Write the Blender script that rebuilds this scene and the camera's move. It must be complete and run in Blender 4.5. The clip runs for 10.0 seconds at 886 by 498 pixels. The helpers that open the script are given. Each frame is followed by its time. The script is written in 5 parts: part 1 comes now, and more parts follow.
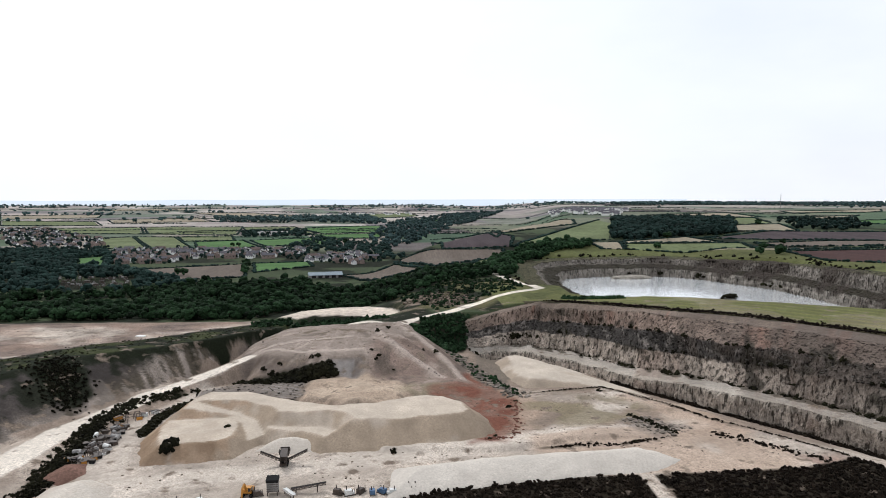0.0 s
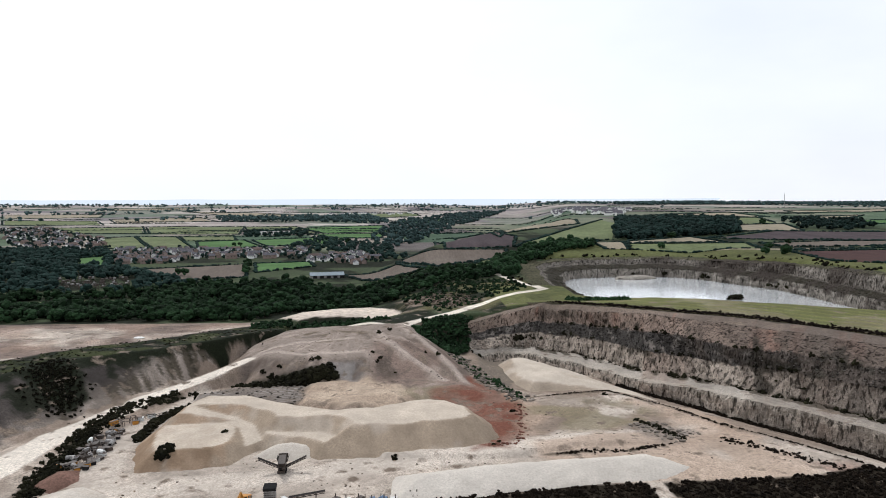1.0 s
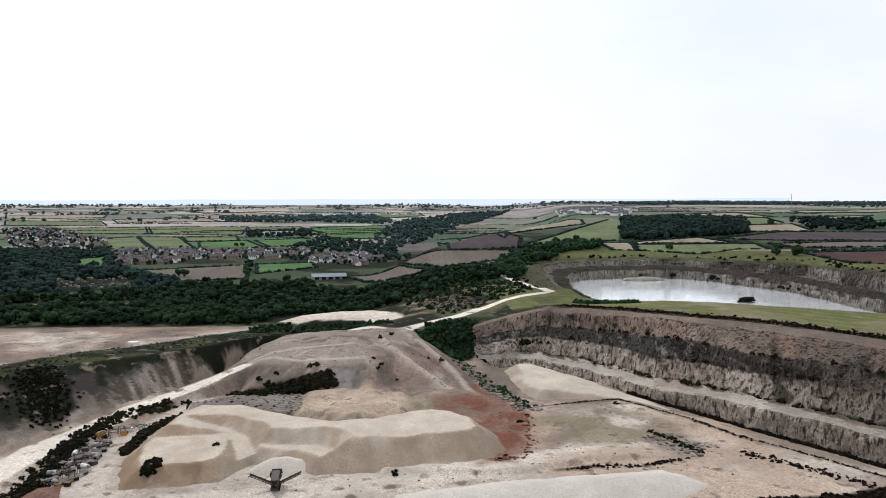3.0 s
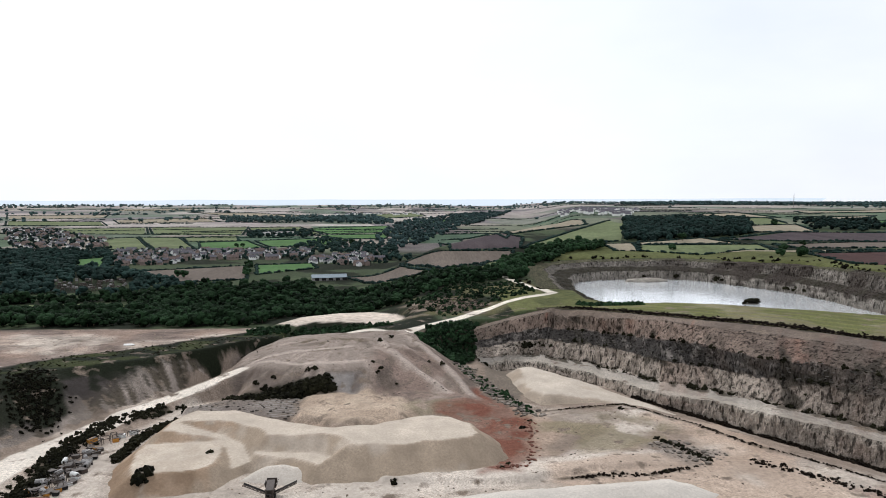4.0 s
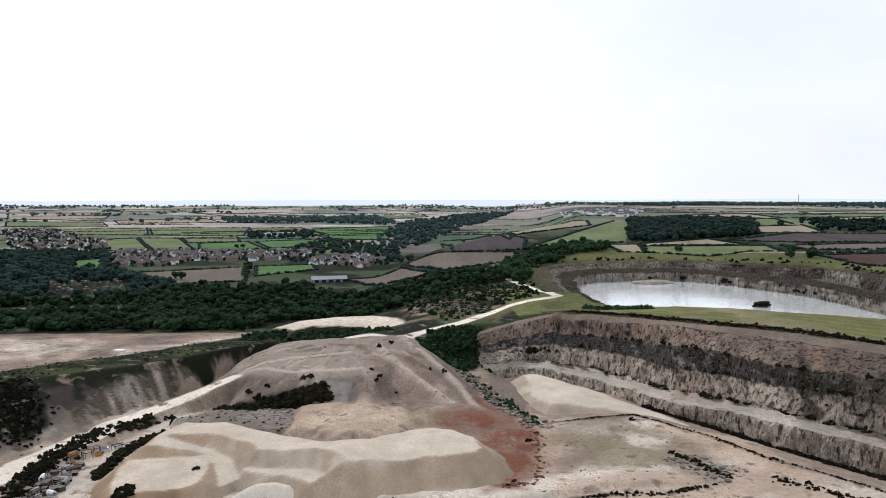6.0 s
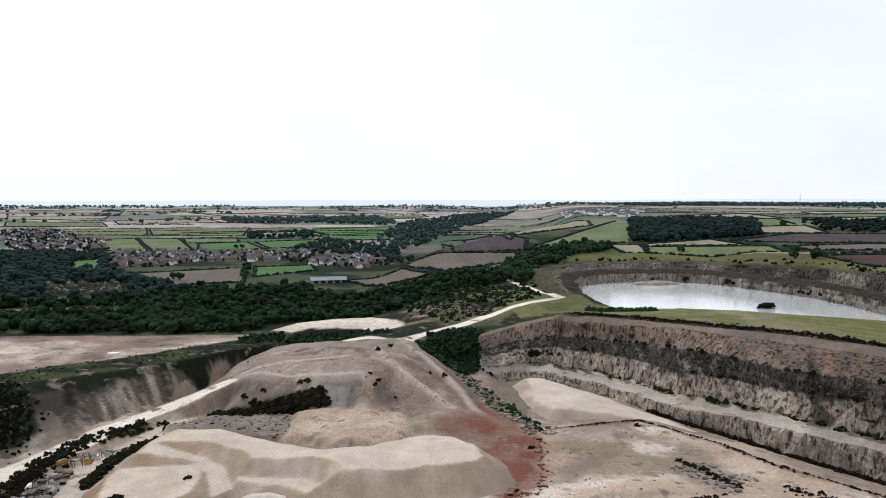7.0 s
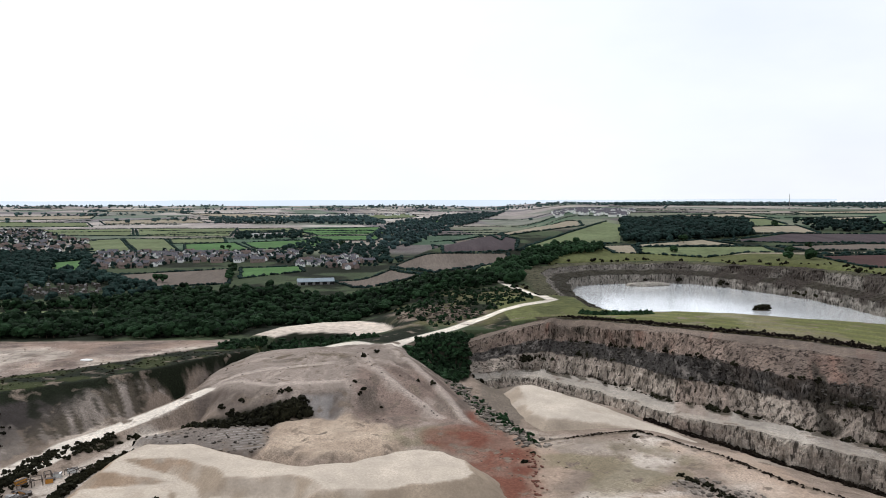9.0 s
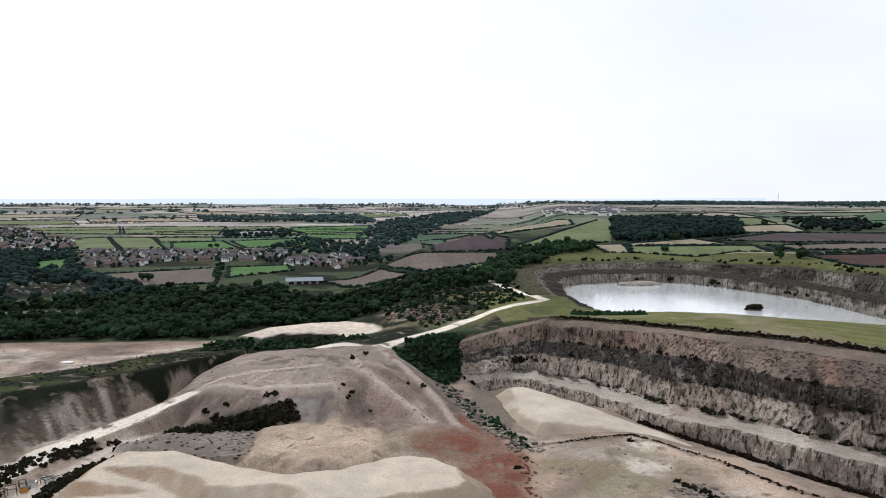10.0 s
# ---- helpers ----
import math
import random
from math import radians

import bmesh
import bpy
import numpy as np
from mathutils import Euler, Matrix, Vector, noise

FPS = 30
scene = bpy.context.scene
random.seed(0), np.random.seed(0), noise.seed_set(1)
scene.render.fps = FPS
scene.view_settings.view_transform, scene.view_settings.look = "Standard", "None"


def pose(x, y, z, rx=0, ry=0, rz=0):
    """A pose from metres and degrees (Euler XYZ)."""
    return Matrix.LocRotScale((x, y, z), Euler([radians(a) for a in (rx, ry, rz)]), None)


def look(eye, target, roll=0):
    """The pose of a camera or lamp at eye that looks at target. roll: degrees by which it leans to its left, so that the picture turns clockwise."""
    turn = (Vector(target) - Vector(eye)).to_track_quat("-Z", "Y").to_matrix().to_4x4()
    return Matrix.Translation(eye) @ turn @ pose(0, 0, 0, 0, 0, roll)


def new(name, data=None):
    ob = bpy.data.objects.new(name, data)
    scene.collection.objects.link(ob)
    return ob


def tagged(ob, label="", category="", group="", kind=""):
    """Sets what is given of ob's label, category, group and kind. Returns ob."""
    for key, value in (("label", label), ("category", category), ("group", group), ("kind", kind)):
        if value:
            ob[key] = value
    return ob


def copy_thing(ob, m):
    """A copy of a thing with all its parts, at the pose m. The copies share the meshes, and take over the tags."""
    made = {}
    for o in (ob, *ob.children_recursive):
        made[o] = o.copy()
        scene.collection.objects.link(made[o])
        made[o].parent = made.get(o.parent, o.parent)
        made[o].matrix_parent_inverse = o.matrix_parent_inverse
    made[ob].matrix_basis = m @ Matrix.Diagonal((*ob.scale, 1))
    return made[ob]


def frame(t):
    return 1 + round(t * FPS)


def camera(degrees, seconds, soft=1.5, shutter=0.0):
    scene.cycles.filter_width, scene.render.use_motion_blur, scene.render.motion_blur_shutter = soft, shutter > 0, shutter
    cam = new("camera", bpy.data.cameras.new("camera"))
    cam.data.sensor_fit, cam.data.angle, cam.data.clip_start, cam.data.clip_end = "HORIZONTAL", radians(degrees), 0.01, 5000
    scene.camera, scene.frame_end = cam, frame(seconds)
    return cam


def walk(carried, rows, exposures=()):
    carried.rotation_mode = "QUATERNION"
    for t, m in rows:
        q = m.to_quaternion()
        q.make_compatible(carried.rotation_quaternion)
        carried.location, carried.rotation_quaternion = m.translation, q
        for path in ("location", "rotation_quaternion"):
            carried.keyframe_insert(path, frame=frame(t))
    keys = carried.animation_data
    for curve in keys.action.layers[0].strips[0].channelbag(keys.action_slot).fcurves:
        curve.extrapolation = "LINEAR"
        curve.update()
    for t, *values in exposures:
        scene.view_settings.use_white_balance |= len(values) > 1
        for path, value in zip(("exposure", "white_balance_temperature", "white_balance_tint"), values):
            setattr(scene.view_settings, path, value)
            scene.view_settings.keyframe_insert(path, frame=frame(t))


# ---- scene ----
cam = camera(66.0, 10.0, soft=0.9)
PATH = [
    (0, (-0.447, -6.209, 91.412), (-0.322, -4.217, 91.273), -0.0),
    (0.5, (-0.243, -2.953, 91.537), (-0.122, -0.961, 91.397), -0.0),
    (1, (-0.084, 0.22, 91.496), (0.034, 2.211, 91.356), -0.0),
    (1.5, (0.178, 3.506, 91.494), (0.293, 5.497, 91.354), -0.0),
    (2, (0.59, 7.128, 91.466), (0.7, 9.121, 91.327), -0.0),
    (2.5, (0.692, 10.692, 91.436), (0.8, 12.684, 91.296), -0.0),
    (4, (1.59, 21.285, 91.46), (1.692, 23.278, 91.321), -0.0),
    (4.5, (1.74, 24.981, 91.373), (1.841, 26.974, 91.234), 0.0),
    (5, (2.015, 28.808, 91.384), (2.114, 30.801, 91.245), 0.0),
    (5.5, (2.269, 32.343, 91.272), (2.366, 34.336, 91.134), 0.0),
    (7, (2.964, 43.332, 91.286), (3.058, 45.325, 91.149), -0.0),
    (7.5, (3.158, 47.003, 91.284), (3.253, 48.996, 91.147), -0.0),
    (8, (3.517, 50.461, 91.237), (3.612, 52.454, 91.102), -0.1),
    (8.5, (3.952, 54.149, 91.193), (4.057, 56.141, 91.058), -0.1),
    (9, (4.579, 58.001, 91.101), (4.701, 59.992, 90.964), -0.0),
    (9.5, (4.577, 61.568, 91.087), (4.719, 63.558, 90.948), -0.0),
    (10, (4.773, 64.937, 91.063), (4.924, 66.926, 90.922), 0.1),
]
walk(cam, [(t, look(eye, target, roll)) for t, eye, target, roll in PATH], [(0, 0.0, 6000, 10), (10, 0.0, 6000, 10)])

# ---- light ----
world = bpy.data.worlds.new("overcast_sky")
scene.world = world
world.use_nodes = True
wn, wl = world.node_tree.nodes, world.node_tree.links
wn.clear()
SUN_ELEVATION, SUN_TURN = radians(48), radians(-35)
sky = wn.new("ShaderNodeTexSky")
sky.sky_type, sky.sun_disc = "NISHITA", False
sky.sun_elevation, sky.sun_rotation = SUN_ELEVATION, SUN_TURN
sky.air_density, sky.dust_density = 1.0, 3.0
sky_light = wn.new("ShaderNodeBackground")
sky_light.inputs[1].default_value = 0.12
wl.new(sky.outputs[0], sky_light.inputs[0])
cloud_light = wn.new("ShaderNodeBackground")
cloud_light.inputs[0].default_value, cloud_light.inputs[1].default_value = (1.0, 0.99, 0.985, 1), 1.07
coord = wn.new("ShaderNodeTexCoord")
squash = wn.new("ShaderNodeMapping")
squash.inputs["Scale"].default_value = (1.3, 1.3, 3.4)
squash.inputs["Location"].default_value = (0.35, 0.1, 0.0)
cover = wn.new("ShaderNodeTexNoise")
cover.inputs["Scale"].default_value, cover.inputs["Detail"].default_value = 1.6, 5.0
ramp = wn.new("ShaderNodeMapRange")
ramp.inputs[1].default_value, ramp.inputs[2].default_value = 0.30, 0.56
ramp.inputs[3].default_value, ramp.inputs[4].default_value = 0.84, 1.0
mixed = wn.new("ShaderNodeMixShader")
sky_out = wn.new("ShaderNodeOutputWorld")
wl.new(coord.outputs["Generated"], squash.inputs[0])
wl.new(squash.outputs[0], cover.inputs["Vector"])
wl.new(cover.outputs[0], ramp.inputs[0])
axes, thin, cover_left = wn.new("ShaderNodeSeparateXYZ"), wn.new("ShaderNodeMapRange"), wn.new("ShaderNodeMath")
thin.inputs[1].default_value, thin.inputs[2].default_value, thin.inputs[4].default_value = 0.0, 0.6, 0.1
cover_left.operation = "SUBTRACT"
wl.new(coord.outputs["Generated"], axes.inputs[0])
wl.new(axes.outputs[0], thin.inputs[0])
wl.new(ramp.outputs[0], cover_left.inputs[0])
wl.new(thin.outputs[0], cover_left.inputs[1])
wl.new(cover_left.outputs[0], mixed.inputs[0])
wl.new(sky_light.outputs[0], mixed.inputs[1])
wl.new(cloud_light.outputs[0], mixed.inputs[2])
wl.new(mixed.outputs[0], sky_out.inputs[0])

sun = new("sun", bpy.data.lights.new("sun", "SUN"))
sun.data.energy, sun.data.angle, sun.data.color = 2.0, radians(8), (1.0, 0.95, 0.89)
sun.matrix_world = look((300 * math.sin(SUN_TURN), 300 * math.cos(SUN_TURN), 333), (0, 0, 0))


# ---- arithmetic of the land ----
def lattice(ix, iy, seed):
    v = np.sin(ix * 127.1 + iy * 311.7 + seed * 74.7) * 43758.5453
    return v - np.floor(v)


def grain(x, y, size, octaves=4, seed=0):
    """Smooth noise from -1 to 1 whose largest lumps are size metres wide."""
    total, weight, amount = 0.0, 0.0, 1.0
    for o in range(octaves):
        u, v = x / size * 2 ** o + 17.3 * o, y / size * 2 ** o - 9.1 * o
        iu, iv = np.floor(u), np.floor(v)
        fu, fv = u - iu, v - iv
        fu, fv = fu * fu * (3 - 2 * fu), fv * fv * (3 - 2 * fv)
        a = lattice(iu, iv, seed + o) * (1 - fu) + lattice(iu + 1, iv, seed + o) * fu
        b = lattice(iu, iv + 1, seed + o) * (1 - fu) + lattice(iu + 1, iv + 1, seed + o) * fu
        total, weight, amount = total + amount * (a * (1 - fv) + b * fv), weight + amount, amount * 0.5
    return 2 * total / weight - 1


def step(v, a, b):
    k = np.clip((v - a) / (b - a), 0, 1)
    return k * k * (3 - 2 * k)


def off_line(x, y, line):
    """Signed distance to a polyline, positive to the left of its way, and how far along the nearest point lies (0 to 1)."""
    best, side, along = np.full(np.shape(x), 1e9), np.ones(np.shape(x)), np.zeros(np.shape(x))
    for n in range(len(line) - 1):
        (ax, ay), (bx, by) = line[n][:2], line[n + 1][:2]
        dx, dy = bx - ax, by - ay
        k = np.clip(((x - ax) * dx + (y - ay) * dy) / (dx * dx + dy * dy), 0, 1)
        d = np.hypot(x - ax - k * dx, y - ay - k * dy)
        near = d < best
        cross = dx * (y - ay) - dy * (x - ax)
        best, side, along = np.where(near, d, best), np.where(near, np.sign(cross), side), np.where(near, (n + k) / (len(line) - 1), along)
    return best * side, along


def inside(x, y, poly):
    """Distance to the outline of a polygon, positive inside it."""
    d = np.abs(off_line(x, y, poly + poly[:1])[0])
    odd = np.zeros(np.shape(x), bool)
    for n in range(len(poly)):
        (ax, ay), (bx, by) = poly[n - 1][:2], poly[n][:2]
        if ay != by:
            odd ^= ((ay > y) != (by > y)) & (x < (bx - ax) * (y - ay) / (by - ay) + ax)
    return np.where(odd, d, -d)


# rails of the quarry's stepped wall, from its gully end to its near end: x, y, z
BENCH_TOE = [(41, 404, -9), (68, 424, -9.4), (94, 400, -10.2), (108, 379, -9.7), (124, 347, -9.4), (142, 318, -10.1), (157, 294, -10.1), (172, 272, -8.8), (200, 222, -9)]
BENCH_CREST = [(41, 406, -2.6), (69, 427, -5), (96, 402, -4), (109, 381, -4.4), (125, 348, -2.7), (143, 319, 0), (158, 295, 1), (173, 273, 1.5), (201, 224, 1.5)]
WALL_TOE = [(40, 414, 0.1), (73, 432, -1.9), (95, 424, -3.2), (115, 401, -3.4), (133, 366, -1.8), (151, 336, 0.3), (167, 311, 0.8), (182, 289, 1), (214, 236, 1.5)]
MID_CREST = [(36, 428, 1.7), (77, 438, 6.1), (99, 428, 6.5), (118, 403, 7.6), (135, 369, 8.3), (152, 345, 9.6), (168, 321, 10.8), (184, 292, 13), (218, 239, 13)]
RUBBLE_TOP = [(35, 436, 4.8), (80, 443, 11.8), (101, 440, 11.8), (121, 412, 14.3), (137, 382, 17.5), (151, 355, 18.9), (168, 322, 19.4), (187, 297, 21), (222, 246, 20)]
TOP_CREST = [(34, 442, 9), (82, 446, 20.5), (100, 444, 20), (119, 416, 22.5), (140, 388, 26), (156, 366, 26.4), (179, 342, 26.4), (198, 312, 27.4), (236, 262, 26.5)]
TOP_BACK = [(35, 454, 9), (85, 452, 21.7), (102, 447, 23.1), (122, 419, 25.9), (143.5, 394, 27.2), (161.5, 376, 27.8), (185, 352, 28.6), (207, 324, 28.8), (246, 274, 27.5)]
LAKE_BASE = [(170, 588), (160, 606), (155, 640), (174, 732), (207, 780), (264, 791), (326, 775), (375, 675), (380, 585), (374, 500), (345, 430)]
LAKE_LEDGE = [(154, 566), (140, 592), (138, 640), (154, 746), (194, 804), (266, 815), (338, 796), (392, 686), (396, 592), (389, 505), (356, 425)]
LAKE_RIM = [(128, 540), (110, 580), (112, 640), (125, 760), (185, 832), (270, 838), (350, 818), (408, 700), (412, 600), (404, 515), (366, 418)]
NEAR_RIM = [(366, 418), (330, 352), (255, 390), (222, 412), (194, 438), (140, 472), (126, 494), (128, 540)]
BERM_TOE = [(-76, 412), (-84, 396), (-98, 371), (-116, 326), (-130, 295), (-142, 270), (-150, 244), (-154, 200), (-156, 120)]
BERM_CREST = [(-72, 430), (-84, 402), (-103, 373), (-126, 347), (-148, 330), (-165, 308), (-178, 280), (-190, 240), (-200, 120)]
ROAD = [(-80, 357, 9.2), (-86, 349, 8), (-97, 338, 5), (-105, 329, 3), (-113, 319, 2), (-119, 304, 1.8), (-123, 289, 1.8), (-127, 276, 1.8), (-132, 264, 1.8), (-135, 248, 1.8), (-137, 224, 1.8), (-138, 190, 1.8), (-138, 120, 1.8)]
TRACK = [(-52, 424), (-38, 428), (-22, 425), (-9, 414), (1, 417), (12, 431), (35, 459), (50, 483), (83, 511), (112, 534), (104, 600), (90, 700)]
TRENCH = [(45, 398), (47, 330), (52, 306), (67, 312), (98, 319), (120, 290), (129, 270), (143, 251), (160, 224), (170, 190)]
KNOLL = [(-86, 402), (-84, 362), (-66, 348), (-44, 343), (-26, 343), (-13, 347), (-6, 364), (0, 385), (4, 404), (-8, 411), (-70, 411)]
PLATFORM = [(-46, 303), (-46, 323), (-39, 333), (-18, 331), (0, 322), (6, 304), (-2, 291), (-25, 285), (-44, 293)]
GREY_LEDGE = [(-94, 316), (-80, 327), (-48, 330), (-44, 300), (-58, 299), (-78, 304)]
ROAD_SCRUB = [(-104, 317), (-111, 310), (-118, 302), (-121, 289), (-122.5, 276), (-123, 262), (-121.5, 245), (-119.5, 230), (-118, 208)]
SANDFLAT = [(-88, 485), (-76, 511), (-50, 527), (-25, 531), (-8, 515), (0, 492), (-7, 474), (-24, 474), (-30, 488), (-62, 492), (-72, 478)]
PILE = [(-99, 262), (-97, 285), (-89, 300), (-64, 301), (-45, 289), (-26, 279), (-15, 281), (-2, 289), (12, 292), (24, 287), (35, 273), (37, 258), (31, 247), (14, 242), (-3, 239), (-19, 239), (-30, 237), (-40, 245), (-52, 247), (-57, 240), (-60, 233), (-80, 229), (-90, 228), (-95, 240), (-98, 252)]


def far_land(x, y):
    """The open country: a valley with the town, and higher farmland beside it."""
    low = np.interp(y, [420, 520, 620, 900, 1500, 2500, 3500, 4900], [7, 4, -6, 0, 2, 17, 40, 64])
    high = np.interp(y, [420, 560, 700, 830, 916, 1300, 1600, 2500, 4900], [20, 19, 19, 21, 33, 47, 55, 66, 82])
    high = np.maximum(high, np.interp(x, [200, 415, 600], [0, 31, 36]) * step(y, 330, 480))
    edge = np.interp(y, [400, 900, 1070, 1464, 2500, 4900], [-60, -50, 20, 215, 420, 700])
    k = step(x, edge, edge + 100 + 0.09 * np.maximum(y - 900, 0))
    z = low * (1 - k) + high * k
    roll = np.clip((y - 900) / 3000, 0, 1)
    return z + grain(x, y, 500, 3, 5) * (1.0 + 9 * roll) + grain(x, y, 60, 3, 6) * 0.35


def land(x, y):
    """Height of the ground."""
    x, y = np.asarray(x, float), np.asarray(y, float)
    z = far_land(x, y)
    # the quarry's floor, in front of the country behind it
    back = np.interp(x, [-400, -200, -90, -60, 0, 40, 80], [380, 395, 398, 392, 392, 425, 470])
    quarry = 1 - step(y, back, back + 30)
    floor = grain(x, y, 35, 4, 2) * 0.9 + grain(x, y, 6, 3, 14) * 0.22 + 0.4
    wob = grain(x, y, 9, 3, 30) * 2.5
    shelf = np.maximum((4.0 + grain(x, y, 7, 4, 32) * 1.3) * step(inside(x, y, PLATFORM) + 1.6 * wob, -6, 4), 2.6 * step(inside(x, y, GREY_LEDGE) + wob, -2, 1))
    floor = floor + np.maximum(shelf, 3.2 * step(y, 290, 325) * step(x, -45, -15) * (1 - step(x, 25, 45)))
    ledge, _ = off_line(x, y + 0 * x, [(-15, 241), (-2, 238), (10, 237), (24, 235), (39, 238), (61, 243), (90, 247)])
    floor = floor + 1.6 * step(ledge + grain(x, y, 7, 3, 16) * 1.5, -0.8, 0.8) * (1 - step(ledge, 3, 22)) * step(x, -15, -5) * (1 - step(x, 80, 95))
    z = z * (1 - quarry) + floor * quarry
    # plateau of the track
    k = step(x, -70, -5) * step(y, 405, 425) * (1 - step(y, 428 + 45 * step(x, 0, 40), 462 + 100 * step(x, 0, 40))) * (1 - step(x, 60, 110))
    z = z * (1 - k) + 16 * k
    # knoll
    d = inside(x, y, KNOLL)
    crown_z = 12.2 + np.clip((y - 345) / 60, 0, 1) * np.interp(x, [-86, -60, -20], [0, 2.5, 5]) - 3.2 * (1 - step(x, -84, -64))
    slope = 0.6 + 0.08 * grain(x, y, 18, 2, 9)
    lump = np.clip(crown_z + np.minimum(d, 0) * slope, -50, 40) + step(d, 0, 3) * 0.5 + grain(x, y, 14, 4, 3) * 0.9 + grain(x, y, 4, 3, 10) * 0.35
    turn = np.arctan2(y - 405, x + 34)
    lump = lump + (grain(turn * 26, d * 0.12, 2.6, 4, 15) * 3.0 - 0.5) * step(-d, 1, 6) * (1 - step(-d, 22, 34))
    for ridge, tops in (([(-14, 390), (-6, 364), (8, 346), (20, 330)], [17.5, 15.2, 9, 4]), ([(-2, 404), (11, 374), (23, 348), (30, 326)], [18.5, 14.4, 8.6, 3.6]), ([(-8, 396), (2, 370), (16, 350), (25, 332)], [18, 14.6, 8.6, 4]), ([(-22, 352), (-20, 340), (-17, 330)], [12.8, 9.5, 6])):
        spur, k = off_line(x, y, ridge)
        lump = np.maximum(lump, np.interp(k * (len(tops) - 1), range(len(tops)), tops) - np.maximum(np.abs(spur) - 1.2, 0) * 0.6 + grain(x, y, 5, 3, 17) * 0.6)
    z = np.where(y < 455, np.maximum(z, lump), z)
    # spoil bank beside the haul road, and the bare plateau behind it
    toe, _ = off_line(x, y, BERM_TOE)
    crest, along = off_line(x, y, BERM_CREST)
    toe, crest = -toe, -crest
    ditch = grain(x * 0.75 + 0.66 * y, (y * 0.75 - 0.66 * x) * 0.3, 4.6, 4, 12) * 2.6
    face = np.clip(toe / np.maximum(toe - crest, 1e-3), 0, 1)
    top = np.interp(along, [0, 0.15, 0.5, 1], [11.5, 15.2, 17.6, 17])
    bank = 1.5 + (top - 1.5) * face + ditch * np.sin(np.pi * np.clip(face, 0, 1)) + grain(x, y, 9, 3, 7) * 0.3
    behind = top - step(crest, 0, 24) * 0.8 - step(crest, 30, 46) * (top - 8.2) + (grain(x, y, 16, 4, 8) * 0.8 + grain(x * 0.6, y, 7, 3, 19) * 0.9) * step(crest, 26, 44)
    left = (toe > 0) & (y < 500) & (x < -74)
    z = np.where(left, np.where(crest > 0, behind * (1 - step(y, 440, 500)) + z * step(y, 440, 500), bank), z)
    # trench at the wall's foot
    t, _ = off_line(x, y, TRENCH)
    w, _ = off_line(x, y, BENCH_TOE)
    t = np.abs(t)
    sunk = inside(x, y, TRENCH + [(a, b) for a, b, _ in BENCH_TOE[::-1]]) > -0.5
    sunk = sunk | ((np.abs(w) < 4) & (y < 430) & (x > 42))
    z = np.where(sunk, np.minimum(z, 0.2 - 9.2 * np.clip(t / np.maximum(t + np.maximum(-w, 0), 1e-3), 0, 1) ** 0.85 + grain(x, y, 8, 3, 4) * 0.3), z)
    # ground under the stepped wall
    b, along = off_line(x, y, TOP_BACK)
    under = (w > 1.5) & (b < 0) & (x > 41.5) & (y < 470)
    r = np.clip(w / np.maximum(w - b, 1e-3), 0, 1)
    z = np.where(under, np.interp(r, [0, 0.45, 0.9, 1], [-12, -9, 8, 16]), z)
    # grass strip above the wall
    strip = (b >= 0) & (x > 45) & (y < 560)
    k = step(b, 0, 5) * strip
    head = np.interp(along, [0, 0.125, 0.25, 0.375, 0.5, 0.75, 1], [17, 21.5, 23, 25.8, 27.1, 28.5, 28])
    k = k * step(x, 48, 75)
    z = z * (1 - k) + np.maximum(head, z * step(b, 60, 140)) * k
    k = step(inside(x, y, SANDFLAT), -8, 3)
    z = z * (1 - k) + 9.0 * k
    # lake basin
    rim = LAKE_RIM + NEAR_RIM[1:-1]
    d = inside(x, y, rim)
    z = np.where(d > 0, z * (1 - step(d, 0, 14)) - 7 * step(d, 0, 14), z)
    # haul road and track are graded
    r, along = off_line(x, y, ROAD)
    wide = np.interp(along * (len(ROAD) - 1), [0, 3, 6], [0.45, 0.75, 1])
    k = 1 - step(np.abs(r) / wide, 7, 13)
    z = np.where(y < 372, z * (1 - k) + np.interp(along * (len(ROAD) - 1), range(len(ROAD)), [q[2] for q in ROAD]) * k, z)
    return z


# ---- materials ----
def shade(name, colour=(0.4, 0.35, 0.3), attribute="", fine=1.2, coarse=0.06, amount=0.35, bump=0.3, depth=0.2, rough=0.95, stretch=(1, 1, 1), spots=None, spot_at=0.6, metal=0.0, cracks=0.0, grit=0.0):
    """A surface with grain at two sizes (fine and coarse, in lumps per metre), relief, and spots of a second colour."""
    m = bpy.data.materials.new(name)
    m.use_nodes = True
    n, l = m.node_tree.nodes, m.node_tree.links
    body = n["Principled BSDF"]
    body.inputs["Roughness"].default_value, body.inputs["Metallic"].default_value = rough, metal
    body.inputs["Specular IOR Level"].default_value = 0.05 if rough > 0.85 else 0.3
    place = n.new("ShaderNodeNewGeometry")
    scale = n.new("ShaderNodeMapping")
    scale.inputs["Scale"].default_value = stretch
    l.new(place.outputs["Position"], scale.inputs[0])
    texture = []
    for size, detail in ((fine, 6.0), (coarse, 5.0)):
        t = n.new("ShaderNodeTexNoise")
        t.inputs["Scale"].default_value, t.inputs["Detail"].default_value, t.inputs["Roughness"].default_value = size, detail, 0.62
        l.new(scale.outputs[0], t.inputs["Vector"])
        texture.append(t)
    if attribute:
        base = n.new("ShaderNodeAttribute")
        base.attribute_name = attribute
        first = base.outputs["Color"]
    else:
        base = n.new("ShaderNodeRGB")
        base.outputs[0].default_value = (*colour, 1)
        first = base.outputs[0]
    if spots:
        where = n.new("ShaderNodeMapRange")
        where.inputs[1].default_value, where.inputs[2].default_value = spot_at - 0.04, spot_at + 0.06
